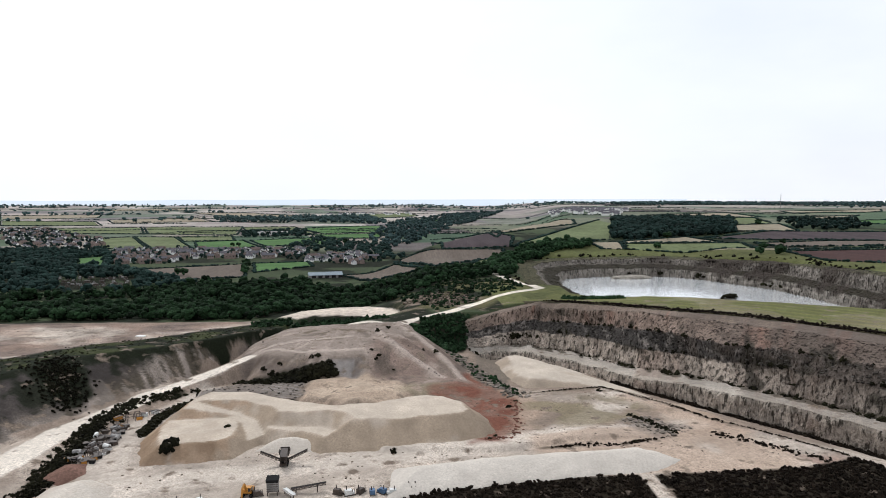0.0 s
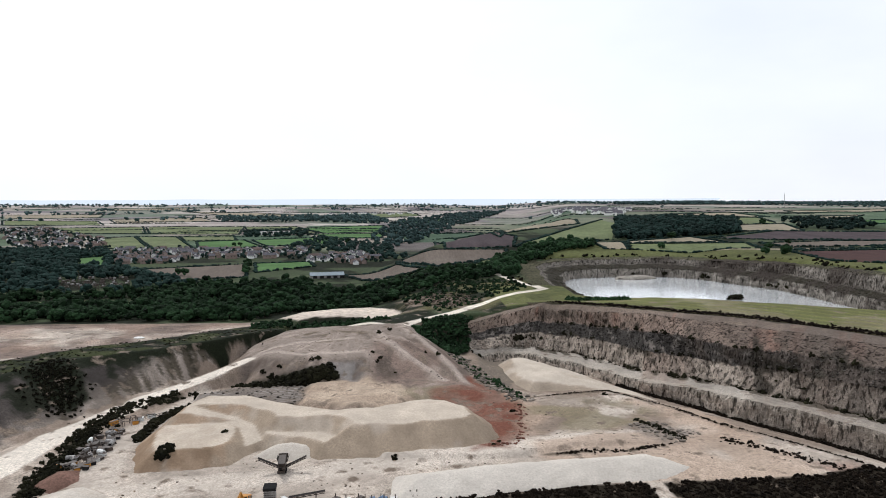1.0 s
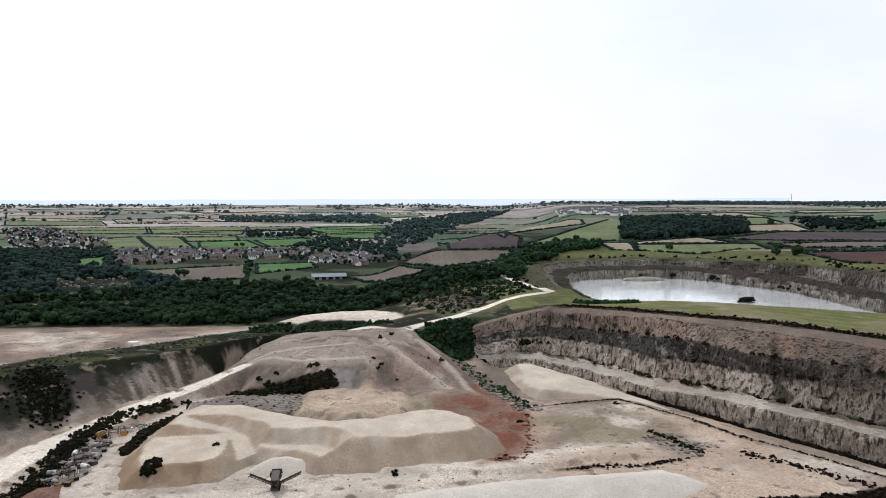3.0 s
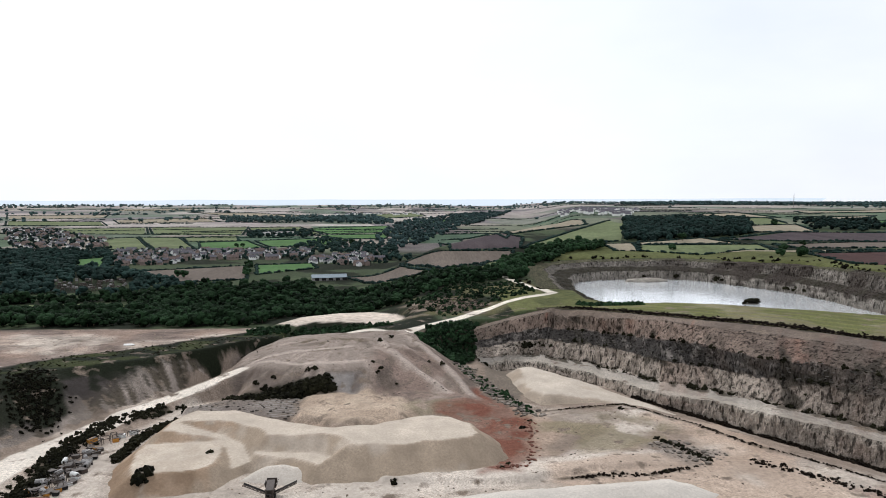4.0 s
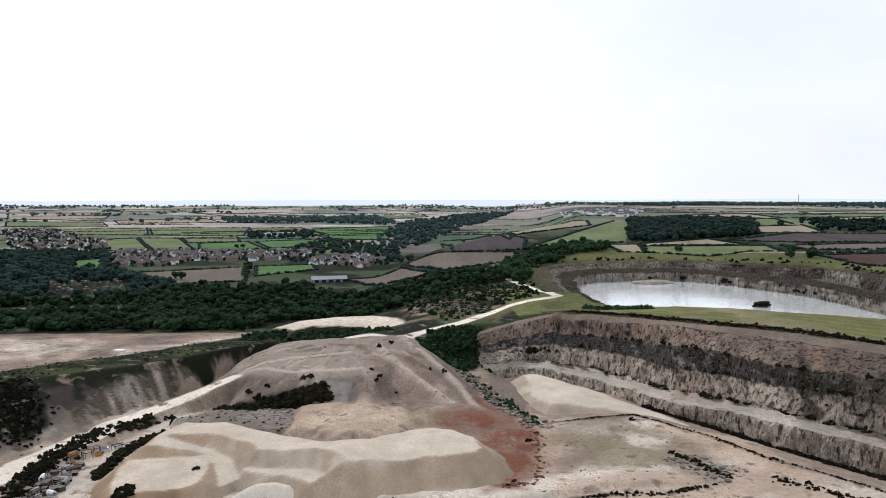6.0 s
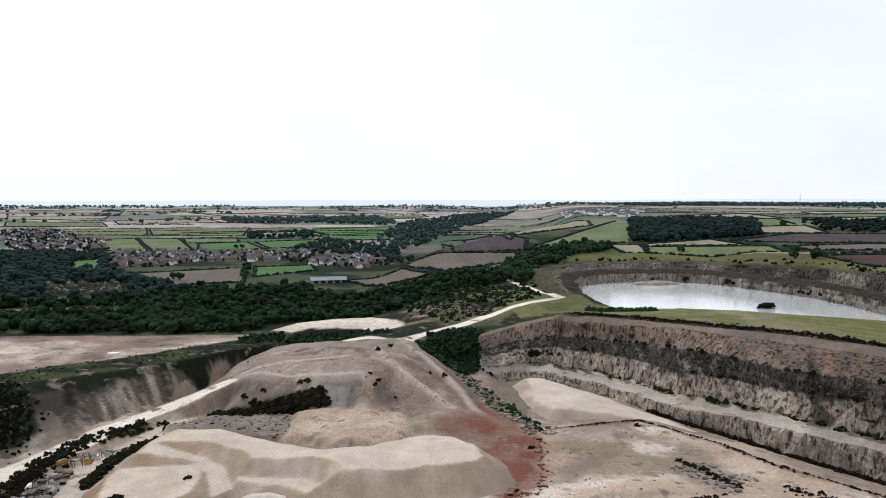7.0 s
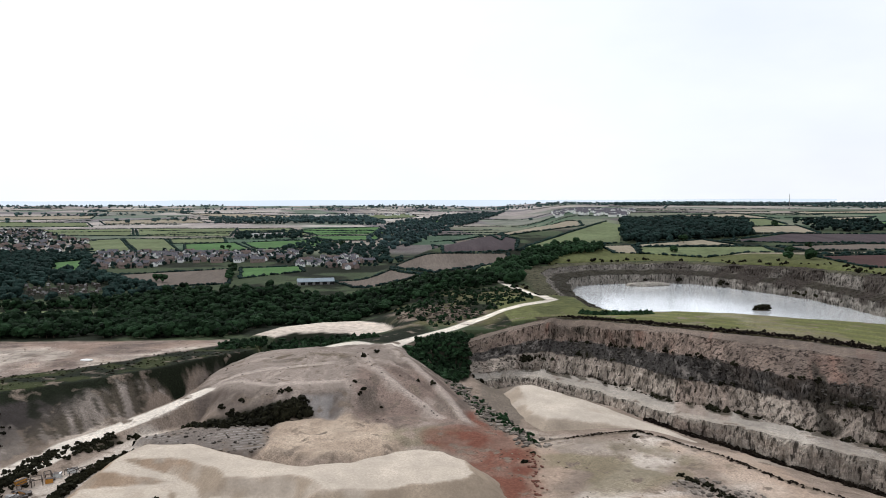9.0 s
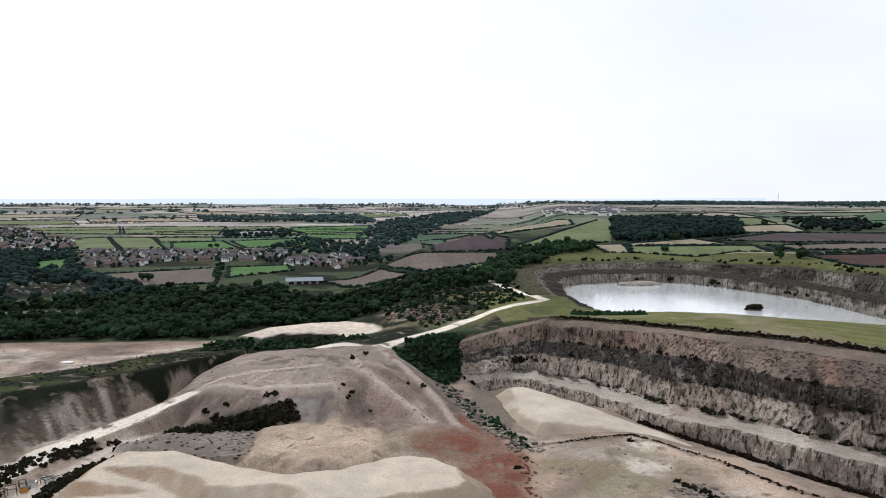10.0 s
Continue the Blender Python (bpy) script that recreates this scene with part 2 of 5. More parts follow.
        mix = n.new("ShaderNodeMix")
        mix.data_type = "RGBA"
        patch = n.new("ShaderNodeTexNoise")
        patch.inputs["Scale"].default_value, patch.inputs["Detail"].default_value = (fine * coarse) ** 0.5, 7.0
        l.new(scale.outputs[0], patch.inputs["Vector"])
        l.new(patch.outputs[0], where.inputs[0])
        l.new(where.outputs[0], mix.inputs["Factor"])
        l.new(first, mix.inputs["A"])
        mix.inputs["B"].default_value = (*spots, 1)
        first = mix.outputs["Result"]
    if grit:
        fleck, mask, span = n.new("ShaderNodeTexNoise"), n.new("ShaderNodeMapRange"), n.new("ShaderNodeMath")
        fleck.inputs["Scale"].default_value, fleck.inputs["Detail"].default_value, fleck.inputs["Roughness"].default_value = 1.5, 6.0, 0.75
        l.new(scale.outputs[0], fleck.inputs["Vector"])
        mask.inputs[1].default_value, mask.inputs[2].default_value, mask.inputs[3].default_value, mask.inputs[4].default_value = 0.38, 0.62, 0.1, 1.0
        l.new(texture[1].outputs[0], mask.inputs[0])
        value = n.new("ShaderNodeMapRange")
        value.inputs[1].default_value, value.inputs[2].default_value, value.inputs[3].default_value, value.inputs[4].default_value = 0.32, 0.6, -grit, grit * 0.6
        l.new(fleck.outputs[0], value.inputs[0])
        span.operation = "MULTIPLY_ADD"
        span.inputs[2].default_value = 1.0
        l.new(value.outputs[0], span.inputs[0])
        l.new(mask.outputs[0], span.inputs[1])
        times = n.new("ShaderNodeVectorMath")
        times.operation = "SCALE"
        l.new(first, times.inputs[0])
        l.new(span.outputs[0], times.inputs["Scale"])
        first = times.outputs[0]
    for t in texture:
        value = n.new("ShaderNodeMapRange")
        value.inputs[1].default_value, value.inputs[2].default_value = 0.3, 0.7
        value.inputs[3].default_value, value.inputs[4].default_value = 1 - amount, 1 + amount
        l.new(t.outputs[0], value.inputs[0])
        times = n.new("ShaderNodeVectorMath")
        times.operation = "SCALE"
        l.new(first, times.inputs[0])
        l.new(value.outputs[0], times.inputs["Scale"])
        first = times.outputs[0]
    if cracks:
        tall = n.new("ShaderNodeMapping")
        tall.inputs["Scale"].default_value = (1, 1, 0.3)
        l.new(place.outputs["Position"], tall.inputs[0])
        joints = n.new("ShaderNodeTexNoise")
        joints.inputs["Scale"].default_value, joints.inputs["Detail"].default_value, joints.inputs["Roughness"].default_value = cracks, 8.0, 0.7
        l.new(tall.outputs[0], joints.inputs["Vector"])
        line = n.new("ShaderNodeMapRange")
        line.inputs[1].default_value, line.inputs[2].default_value = 0.41, 0.50
        line.inputs[3].default_value, line.inputs[4].default_value = 0.2, 1.1
        l.new(joints.outputs[0], line.inputs[0])
        times = n.new("ShaderNodeVectorMath")
        times.operation = "SCALE"
        l.new(first, times.inputs[0])
        l.new(line.outputs[0], times.inputs["Scale"])
        first = times.outputs[0]
    l.new(first, body.inputs["Base Color"])
    relief = n.new("ShaderNodeBump")
    relief.inputs["Strength"].default_value, relief.inputs["Distance"].default_value = bump, depth
    l.new(texture[0].outputs[0], relief.inputs["Height"])
    l.new(relief.outputs[0], body.inputs["Normal"])
    return m


M_SOIL = shade("quarry_ground", attribute="soil", fine=0.55, coarse=0.035, amount=0.16, bump=0.6, depth=0.5, spots=(0.15, 0.118, 0.092), spot_at=0.62, grit=0.6)
M_COUNTRY = shade("country_ground", attribute="soil", fine=0.25, coarse=0.012, amount=0.3, bump=0.4, depth=1.0)
M_ROCK = shade("limestone_face", attribute="soil", fine=1.3, coarse=0.16, amount=0.34, bump=1.0, depth=1.4, stretch=(1, 1, 0.5), cracks=0.6)
M_SAND = shade("crushed_stone", attribute="soil", fine=1.2, coarse=0.09, amount=0.10, bump=0.5, depth=0.25, grit=0.22)
M_RED = shade("red_spoil", (0.15, 0.088, 0.068), fine=1.2, coarse=0.1, amount=0.3, bump=0.6, depth=0.3)
M_WATER = bpy.data.materials.new("lake_water")
M_WATER.use_nodes = True
p = M_WATER.node_tree.nodes["Principled BSDF"]
# pale base and metallic share put the sky's bright reflection into the water's colour
p.inputs["Base Color"].default_value, p.inputs["Roughness"].default_value = (0.86, 0.88, 0.88, 1), 0.1
p.inputs["Metallic"].default_value = 0.5
ripple, swell = M_WATER.node_tree.nodes.new("ShaderNodeTexNoise"), M_WATER.node_tree.nodes.new("ShaderNodeBump")
ripple.inputs["Detail"].default_value = 4.0
swell.inputs["Strength"].default_value, swell.inputs["Distance"].default_value = 0.8, 0.12
spot = M_WATER.node_tree.nodes.new("ShaderNodeNewGeometry")
M_WATER.node_tree.links.new(spot.outputs["Position"], ripple.inputs["Vector"])
ripple.inputs["Scale"].default_value = 0.5
M_WATER.node_tree.links.new(ripple.outputs[0], swell.inputs["Height"])
M_WATER.node_tree.links.new(swell.outputs[0], p.inputs["Normal"])


# ---- mesh helpers ----
def mesh(name, verts, faces, mats, index=None, colours=None, smooth=True):
    me = bpy.data.meshes.new(name)
    verts, faces = np.asarray(verts, np.float32), np.asarray(faces, np.int32)
    me.vertices.add(len(verts))
    me.vertices.foreach_set("co", verts.ravel())
    me.loops.add(faces.size)
    me.loops.foreach_set("vertex_index", faces.ravel())
    me.polygons.add(len(faces))
    me.polygons.foreach_set("loop_start", np.arange(0, faces.size, faces.shape[1], dtype=np.int32))
    me.polygons.foreach_set("use_smooth", np.full(len(faces), smooth))
    for m in mats if isinstance(mats, (list, tuple)) else [mats]:
        me.materials.append(m)
    if index is not None:
        me.polygons.foreach_set("material_index", np.asarray(index, np.int32))
    if colours is not None:
        layer = me.color_attributes.new("soil", "FLOAT_COLOR", "POINT")
        layer.data.foreach_set("color", np.c_[colours, np.ones(len(colours))].astype(np.float32).ravel())
    me.update(calc_edges=True)
    return me


def sheet_faces(rows, columns):
    i = np.arange(rows * columns).reshape(rows, columns)
    return np.stack([i[:-1, :-1], i[:-1, 1:], i[1:, 1:], i[1:, :-1]], -1).reshape(-1, 4)


def blend(colour, over, k):
    return colour * (1 - k[..., None]) + np.array(over) * k[..., None]


# ---- ground ----
PALE, DUST, OCHRE = (0.42, 0.36, 0.30), (0.255, 0.20, 0.158), (0.36, 0.28, 0.21)
RED, GREY, PINK = (0.165, 0.07, 0.048), (0.145, 0.126, 0.112), (0.185, 0.142, 0.118)
GRASS, SCRUB, MEADOW = (0.112, 0.118, 0.046), (0.013, 0.016, 0.009), (0.052, 0.067, 0.035)


def soil(x, y, z):
    wx, wy = x + grain(x, y, 12, 4, 21) * 5, y + grain(x, y, 12, 4, 22) * 5
    c = np.zeros((*np.shape(x), 3)) + np.array(DUST)
    c = blend(c, PALE, step(grain(x, y, 30, 4, 23), 0.0, 0.35) * 0.7)
    c = blend(c, PALE, step(-wy, -262, -238) * step(wx, -105, -95))
    c = c * (1 + 0.28 * grain(wx, wy, 9, 5, 41) + 0.16 * grain(x, y, 3.2, 3, 42))[..., None]
    for line in ([(-78, 190), (-98, 216), (-106, 245), (-106, 275), (-98, 300), (-92, 325)], [(-90, 212), (-60, 220), (-20, 228), (30, 240), (70, 250), (120, 262)], [(-20, 236), (20, 240), (60, 251), (95, 290), (100, 310)]):
        r = off_line(wx * 0.3 + x * 0.7, wy * 0.3 + y * 0.7, line)[0]
        c = blend(c, (0.53, 0.465, 0.395), (1 - step(np.abs(r), 4, 9)) * (0.9 + 0.1 * np.cos(r * 2.2)) * 0.8)
    c = blend(c, (0.40, 0.30, 0.225), step(grain(x, y, 40, 4, 43), 0.05, 0.3) * (x > 45) * (y < 330) * 0.7)
    c = blend(c, OCHRE, step(inside(wx, wy, PLATFORM), -4, 2))
    c = blend(c, (0.19, 0.15, 0.118), step(inside(wx, wy, PLATFORM), -5, 0) * step(grain(x, y, 8, 4, 67), 0.08, 0.3) * 0.6)
    c = blend(c, (0.46, 0.37, 0.28), step(inside(wx, wy, PLATFORM), 0, 6) * step(grain(x, y, 9, 4, 63), -0.1, 0.3) * 0.7)
    c = blend(c, (0.2, 0.17, 0.115), step(inside(wx, wy, [(0, 326), (28, 322), (24, 306), (8, 298), (-2, 308)]), -4, 3) * step(grain(x, y, 6, 4, 64), -0.1, 0.2) * 0.7)
    c = blend(c, RED, step(inside(wx, wy, [(26, 345), (36, 345), (44, 325), (52, 300), (46, 262), (40, 241), (26, 241), (32, 262), (28, 296), (12, 306)]), -3, 3) * (0.65 + 0.35 * step(grain(x, y, 8, 4, 48), -0.25, 0.2)))
    c = blend(c, (0.25, 0.15, 0.115), step(inside(wx, wy, [(140, 224), (158, 226), (160, 214), (142, 212)]), -3, 4) * 0.6)
    k = step(inside(wx, wy, [(-90, 420), (-86, 350), (-66, 338), (-40, 333), (-18, 330), (0, 320), (30, 322), (34, 350), (20, 400), (0, 420)]), -3, 3)
    c = blend(c, (0.25, 0.205, 0.172), k)
    d = -inside(wx * 0.5 + x * 0.5, wy * 0.5 + y * 0.5, KNOLL)
    # bank face darkened below the crest in place of its shading
    c = blend(c, (0.165, 0.132, 0.11), k * step(d, -1, 2) * step(-x, 16, 24))
    c = blend(c, (0.29, 0.268, 0.25), k * step(d, 0, 3) * step(inside(wx, wy, [(-38, 345), (-20, 345), (-20, 328), (-38, 330)]), -3, 2) * 0.8)
    c = blend(c, (0.215, 0.16, 0.132), k * step(x, -20, -12) * step(-y, -385, -365))
    c = blend(c, (0.15, 0.12, 0.10), k * step(d, 0, 3) * step(grain(x * 1.2, y * 0.5, 5, 4, 65), 0.2, 0.4) * 0.7)
    # pale ridges and dark gullies paint in the shading of the relief
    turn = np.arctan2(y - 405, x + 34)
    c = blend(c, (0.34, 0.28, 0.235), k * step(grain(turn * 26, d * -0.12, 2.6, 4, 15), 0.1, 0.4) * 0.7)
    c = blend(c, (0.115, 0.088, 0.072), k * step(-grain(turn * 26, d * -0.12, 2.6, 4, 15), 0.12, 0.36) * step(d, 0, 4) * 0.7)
    c = blend(c, (0.13, 0.105, 0.085), k * step(grain(x, y, 11, 4, 44), 0.22, 0.4) * 0.65)
    c = blend(c, (0.10, 0.078, 0.05), k * step(inside(wx, wy, [(-58, 372), (-34, 376), (-24, 386), (-30, 396), (-56, 394)]), -4, 2) * step(grain(x, y, 9, 4, 53), -0.15, 0.15) * 0.8)
    for line in ([(-14, 390), (-6, 364), (8, 346), (20, 330)], [(-2, 404), (11, 374), (23, 348), (30, 326)], [(-24, 352), (-50, 350), (-78, 360), (-62, 372), (-30, 380)]):
        c = blend(c, (0.40, 0.335, 0.285), k * (1 - step(np.abs(off_line(wx * 0.3 + x * 0.7, wy * 0.3 + y * 0.7, line)[0]), 0.8, 3)) * 0.75)
    c = blend(c, GREY, step(inside(wx, wy, GREY_LEDGE), -3, 3) * 0.8)
    c = blend(c, (0.30, 0.275, 0.25), step(inside(wx, wy, GREY_LEDGE), -3, 3) * step(np.sin(2.2 * (y - 0.35 * x) + 4 * grain(x, y, 12, 3, 60)), 0.35, 0.75) * step(grain(x, y, 10, 3, 61), -0.1, 0.2) * 0.8)
    c = blend(c, GREY, step(inside(wx, wy, [(88, 268), (106, 274), (116, 258), (101, 245)]), -3, 3) * 0.6)
    toe, crest = -off_line(wx, wy, BERM_TOE)[0], -off_line(wx, wy, BERM_CREST)[0]
    c = blend(c, (0.20, 0.168, 0.142), (toe > 2) * 1.0 * (x < -72))
    # bank colour follows the rills: brown in the hollows, paler on the ridges
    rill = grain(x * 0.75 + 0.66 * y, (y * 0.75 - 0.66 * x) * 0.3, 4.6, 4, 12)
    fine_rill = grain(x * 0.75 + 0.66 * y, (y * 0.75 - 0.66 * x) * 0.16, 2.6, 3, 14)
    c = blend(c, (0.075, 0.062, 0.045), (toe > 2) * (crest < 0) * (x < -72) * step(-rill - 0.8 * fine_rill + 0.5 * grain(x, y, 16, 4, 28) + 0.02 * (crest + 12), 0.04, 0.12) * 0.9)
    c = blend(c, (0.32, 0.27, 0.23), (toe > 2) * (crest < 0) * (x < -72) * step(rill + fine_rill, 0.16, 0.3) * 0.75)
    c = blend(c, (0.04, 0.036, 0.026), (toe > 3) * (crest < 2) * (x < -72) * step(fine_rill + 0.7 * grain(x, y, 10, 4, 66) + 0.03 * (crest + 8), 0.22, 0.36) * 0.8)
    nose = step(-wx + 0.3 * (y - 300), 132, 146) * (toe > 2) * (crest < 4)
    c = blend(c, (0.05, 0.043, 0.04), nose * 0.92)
    c = blend(c, SCRUB, nose * step(grain(x, y, 14, 4, 49), 0.0, 0.2) * 0.9)
    c = blend(c, SCRUB, step(crest, -6, -2) * (x < -72) * (1 - step(crest, 29, 33)) * step(grain(x, y, 20, 4, 24) + 2 * step(crest, -4, 0), -0.2, 0.2))
    c = blend(c, (0.042, 0.05, 0.017), step(crest, 1, 4) * (x < -72) * (1 - step(crest, 27, 31)) * step(grain(x, y, 9, 4, 29), -0.1, 0.25) * 0.8)
    c = blend(c, PINK, step(crest, 29, 34) * (x < -72))
    c = blend(c, PALE, step(crest, 31, 38) * (x < -72) * step(grain(x, y, 30, 4, 25), -0.1, 0.3))
    k = step(crest, 30, 38) * (x < -72)
    c = c * (1 + k * (0.5 * grain(x * 0.5, y, 6, 4, 54) + 0.2 * grain(x, y, 2.6, 2, 55)))[..., None]
    c = blend(c, (0.33, 0.235, 0.18), k * step(grain(x, y, 26, 4, 56), -0.1, 0.3) * 0.5)
    # country behind
    back = np.interp(x, [-400, -100, -60, 0, 60, 100], [485, 482, 420, 415, 440, 440])
    c = blend(c, MEADOW, step(wy, back, back + 8))
    c = blend(c, SCRUB, step(wy, back, back + 8) * step(grain(x, y, 40, 4, 26), -0.2, 0.1))
    c = blend(c, (0.56, 0.48, 0.40), step(inside(wx * 0.4 + x * 0.6, wy * 0.4 + y * 0.6, SANDFLAT), -1, 1))
    c = blend(c, (0.095, 0.088, 0.042), step(inside(wx, wy, [(0, 470), (60, 470), (110, 540), (110, 640), (60, 620), (0, 560)]), -8, 4) * step(grain(x, y, 22, 4, 45), -0.25, 0.15))
    c = blend(c, (0.17, 0.135, 0.105), step(inside(wx, wy, [(0, 470), (50, 470), (60, 520), (20, 545), (0, 540)]), -8, 4) * step(grain(x, y, 12, 4, 46), -0.1, 0.15))
    c = blend(c, (0.15, 0.125, 0.10), step(inside(wx, wy, [(44, 404), (66, 424), (92, 402), (104, 380), (84, 372), (56, 340), (46, 310), (38, 330)]), -2, 2) * 0.85)
    # far patchwork of fields; greens greyed towards blue for haze, farthest turned to pale straw
    u, v = x / 210 + 0.25 * y / 260, y / 300 - 0.12 * x / 210
    u = u + 0.5 * lattice(np.floor(v), 0 * v, 3)
    pick = lattice(np.floor(u), np.floor(v), 8)
    kinds = np.array([(0.085, 0.12, 0.075), (0.14, 0.15, 0.105), (0.065, 0.10, 0.065), (0.20, 0.185, 0.15), (0.25, 0.22, 0.185), (0.12, 0.105, 0.10), (0.10, 0.12, 0.085)])
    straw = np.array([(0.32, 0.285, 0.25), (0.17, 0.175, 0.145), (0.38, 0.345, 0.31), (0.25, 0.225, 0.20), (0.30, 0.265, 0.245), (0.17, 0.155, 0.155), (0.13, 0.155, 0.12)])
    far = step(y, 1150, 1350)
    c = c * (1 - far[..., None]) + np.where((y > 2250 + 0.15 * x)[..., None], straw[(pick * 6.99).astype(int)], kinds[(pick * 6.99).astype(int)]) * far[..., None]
    rim = np.abs(off_line(x, y, LAKE_RIM)[0])
    c = blend(c, GRASS, (1 - step(rim, 60, 110)) * step(y, 480, 560) * (x > 170) * 0.8)
    b = off_line(x, y, TOP_BACK)[0]
    c = blend(c, GRASS, step(b, 2, 9) * (x > 70) * (y < 570) * (1 - 0.35 * step(grain(x, y, 25, 4, 27), 0, 0.3)))
    c = blend(c, (0.045, 0.038, 0.022), step(b, 2, 4) * (1 - step(b + grain(x, y, 8, 3, 51) * 3, 11, 14)) * (x > 85) * (y < 470))
    c = blend(c, (0.18, 0.17, 0.06), step(b, 14, 18) * (x > 85) * (y < 470) * step(np.sin(b * 0.55 + grain(x, y, 30, 2, 52)), 0.2, 0.8) * 0.5)
    c = blend(c, (0.09, 0.07, 0.05), (1 - step(np.abs(off_line(wx * 0.4 + x * 0.6, wy * 0.4 + y * 0.6, TRENCH[2:])[0]), 0.8, 2.4)) * 0.75)
    # dark ground under thickets; below the knoll it also paints the hollow's shade
    for poly in ([(6, 406), (14, 424), (32, 442), (44, 436), (42, 412), (36, 392), (27, 382), (20, 386)], [(-162, 318), (-146, 316), (-137, 300), (-140, 288), (-152, 290), (-164, 306)], [(-84, 338), (-66, 337), (-50, 337), (-37, 339), (-36, 332), (-50, 328), (-70, 327), (-84, 330)]):
        c = blend(c, SCRUB, step(inside(wx * 0.5 + x * 0.5, wy * 0.5 + y * 0.5, poly), -2, 1) * 0.95)
    c = blend(c, (0.06, 0.05, 0.034), (1 - step(np.abs(off_line(wx * 0.4 + x * 0.6, wy * 0.4 + y * 0.6, ROAD_SCRUB)[0]), 2.0, 4.0)) * 0.85)
    c = blend(c, (0.20, 0.168, 0.108), step(inside(wx, wy, [(50, 300), (70, 306), (108, 300), (106, 276), (84, 262), (56, 258)]), -6, 6) * step(grain(x, y, 12, 4, 57), -0.25, 0.15) * 0.8)
    c = blend(c, (0.16, 0.13, 0.095), step(inside(wx, wy, [(56, 302), (104, 310), (122, 282), (112, 276), (98, 300), (60, 292)]), -4, 4) * step(grain(x, y, 7, 4, 58), 0.0, 0.25) * 0.55)
    c = blend(c, (0.055, 0.045, 0.032), (1 - step(np.abs(off_line(wx * 0.4 + x * 0.6, wy * 0.4 + y * 0.6, [(50, 238), (71, 239), (84, 240), (101, 246)])[0]), 0.6, 1.8)) * step(grain(x, y, 9, 3, 59), -0.25, 0.0) * step(x, 48, 52) * (1 - step(x, 100, 104)) * 0.85)
    c = c * 0.86
    r, along = off_line(wx * 0.3 + x * 0.7, wy * 0.3 + y * 0.7, ROAD)
    c = blend(c, (0.58, 0.52, 0.445), 1 - step(np.abs(r) / np.interp(along * (len(ROAD) - 1), [0, 3, 6], [0.42, 0.7, 1]), 6, 7.2))
    c = blend(c, (0.60, 0.54, 0.46), 1 - step(np.abs(off_line(x, y, TRACK)[0]), 3, 4.5))
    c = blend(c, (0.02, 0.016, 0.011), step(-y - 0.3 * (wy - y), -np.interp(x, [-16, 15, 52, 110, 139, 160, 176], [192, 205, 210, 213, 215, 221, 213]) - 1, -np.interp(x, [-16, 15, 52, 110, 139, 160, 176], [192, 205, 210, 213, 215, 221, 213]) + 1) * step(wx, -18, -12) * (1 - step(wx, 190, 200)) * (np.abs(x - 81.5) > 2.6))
    return c


def spaced(a, b, first, growth, limit):
    out, d = [a], first
    while out[-1] < b:
        out.append(out[-1] + d)
        d = min(d * growth, limit)
    return out


xs = np.array([-v for v in spaced(240, 3600, 1.3, 1.045, 60)][::-1] + list(np.arange(-238.8, 260, 1.05)) + spaced(260, 3600, 1.3, 1.045, 60))
ys = np.array([-700, -400, -200, -50, 60, 120, 150] + list(np.arange(165, 460, 1.05)) + spaced(460, 4900, 1.3, 1.014, 40))
gx, gy = np.meshgrid(xs, ys)
gz = land(gx, gy)
face_y = (gy[:-1, :-1] + gy[1:, 1:]).ravel() / 2
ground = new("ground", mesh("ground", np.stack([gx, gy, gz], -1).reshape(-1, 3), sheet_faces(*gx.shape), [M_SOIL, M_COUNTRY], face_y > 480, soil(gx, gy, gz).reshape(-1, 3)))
tagged(ground, "pale dusty quarry floor running out into green farmland", "ground", kind="structure")


def spline(points, count):
    """count points spaced evenly along a smooth line through the points."""
    p = np.array(points, float)
    p = np.vstack([2 * p[0] - p[1], p, 2 * p[-1] - p[-2]])
    u = np.linspace(0, len(points) - 1 - 1e-6, 40 * len(points))
    i, k = np.floor(u).astype(int), (u % 1)[:, None]
    a, b, c, d = p[i], p[i + 1], p[i + 2], p[i + 3]
    q = 0.5 * (2 * b + (c - a) * k + (2 * a - 5 * b + 4 * c - d) * k ** 2 + (3 * b - a - 3 * c + d) * k ** 3)
    return np.stack([np.interp(np.linspace(0, 1, count), np.linspace(0, 1, len(q)), q[:, n]) for n in range(p.shape[1])], -1)


def loft(name, rails, splits, count, rough, colours, seed):
    """A rock sheet between rails: splits[n] rows from rail n to the next, roughened and coloured band by band."""
    lines = [spline(r, count) for r in rails]
    rows, tint, jag = [], [], []
    for n in range(len(lines) - 1):
        for k in range(splits[n]):
            f = k / splits[n]
            rows.append(lines[n] * (1 - f) + lines[n + 1] * f)
            tint.append(n)
            jag.append(rough[n])
    rows.append(lines[-1]), tint.append(len(lines) - 2), jag.append(0.0)
    p, jag = np.array(rows), np.array(jag)[:, None]
    way = np.gradient(lines[0], axis=0)
    out = np.stack([-way[:, 1], way[:, 0]], -1) / np.hypot(way[:, 0], way[:, 1])[:, None]
    s = np.cumsum(np.hypot(way[:, 0], way[:, 1]))[None, :] + 0 * p[..., 0]
    h = p[..., 2]
    push = (grain(s, h * 0.1, 26, 2, seed + 6) * 2.2 + grain(s, h * 0.35, 9, 3, seed) * 1.6 + grain(s, h * 0.6, 2.6, 3, seed + 1) * 1.3) * jag
    p[..., 0] += push * out[:, 0]
    p[..., 1] += push * out[:, 1]
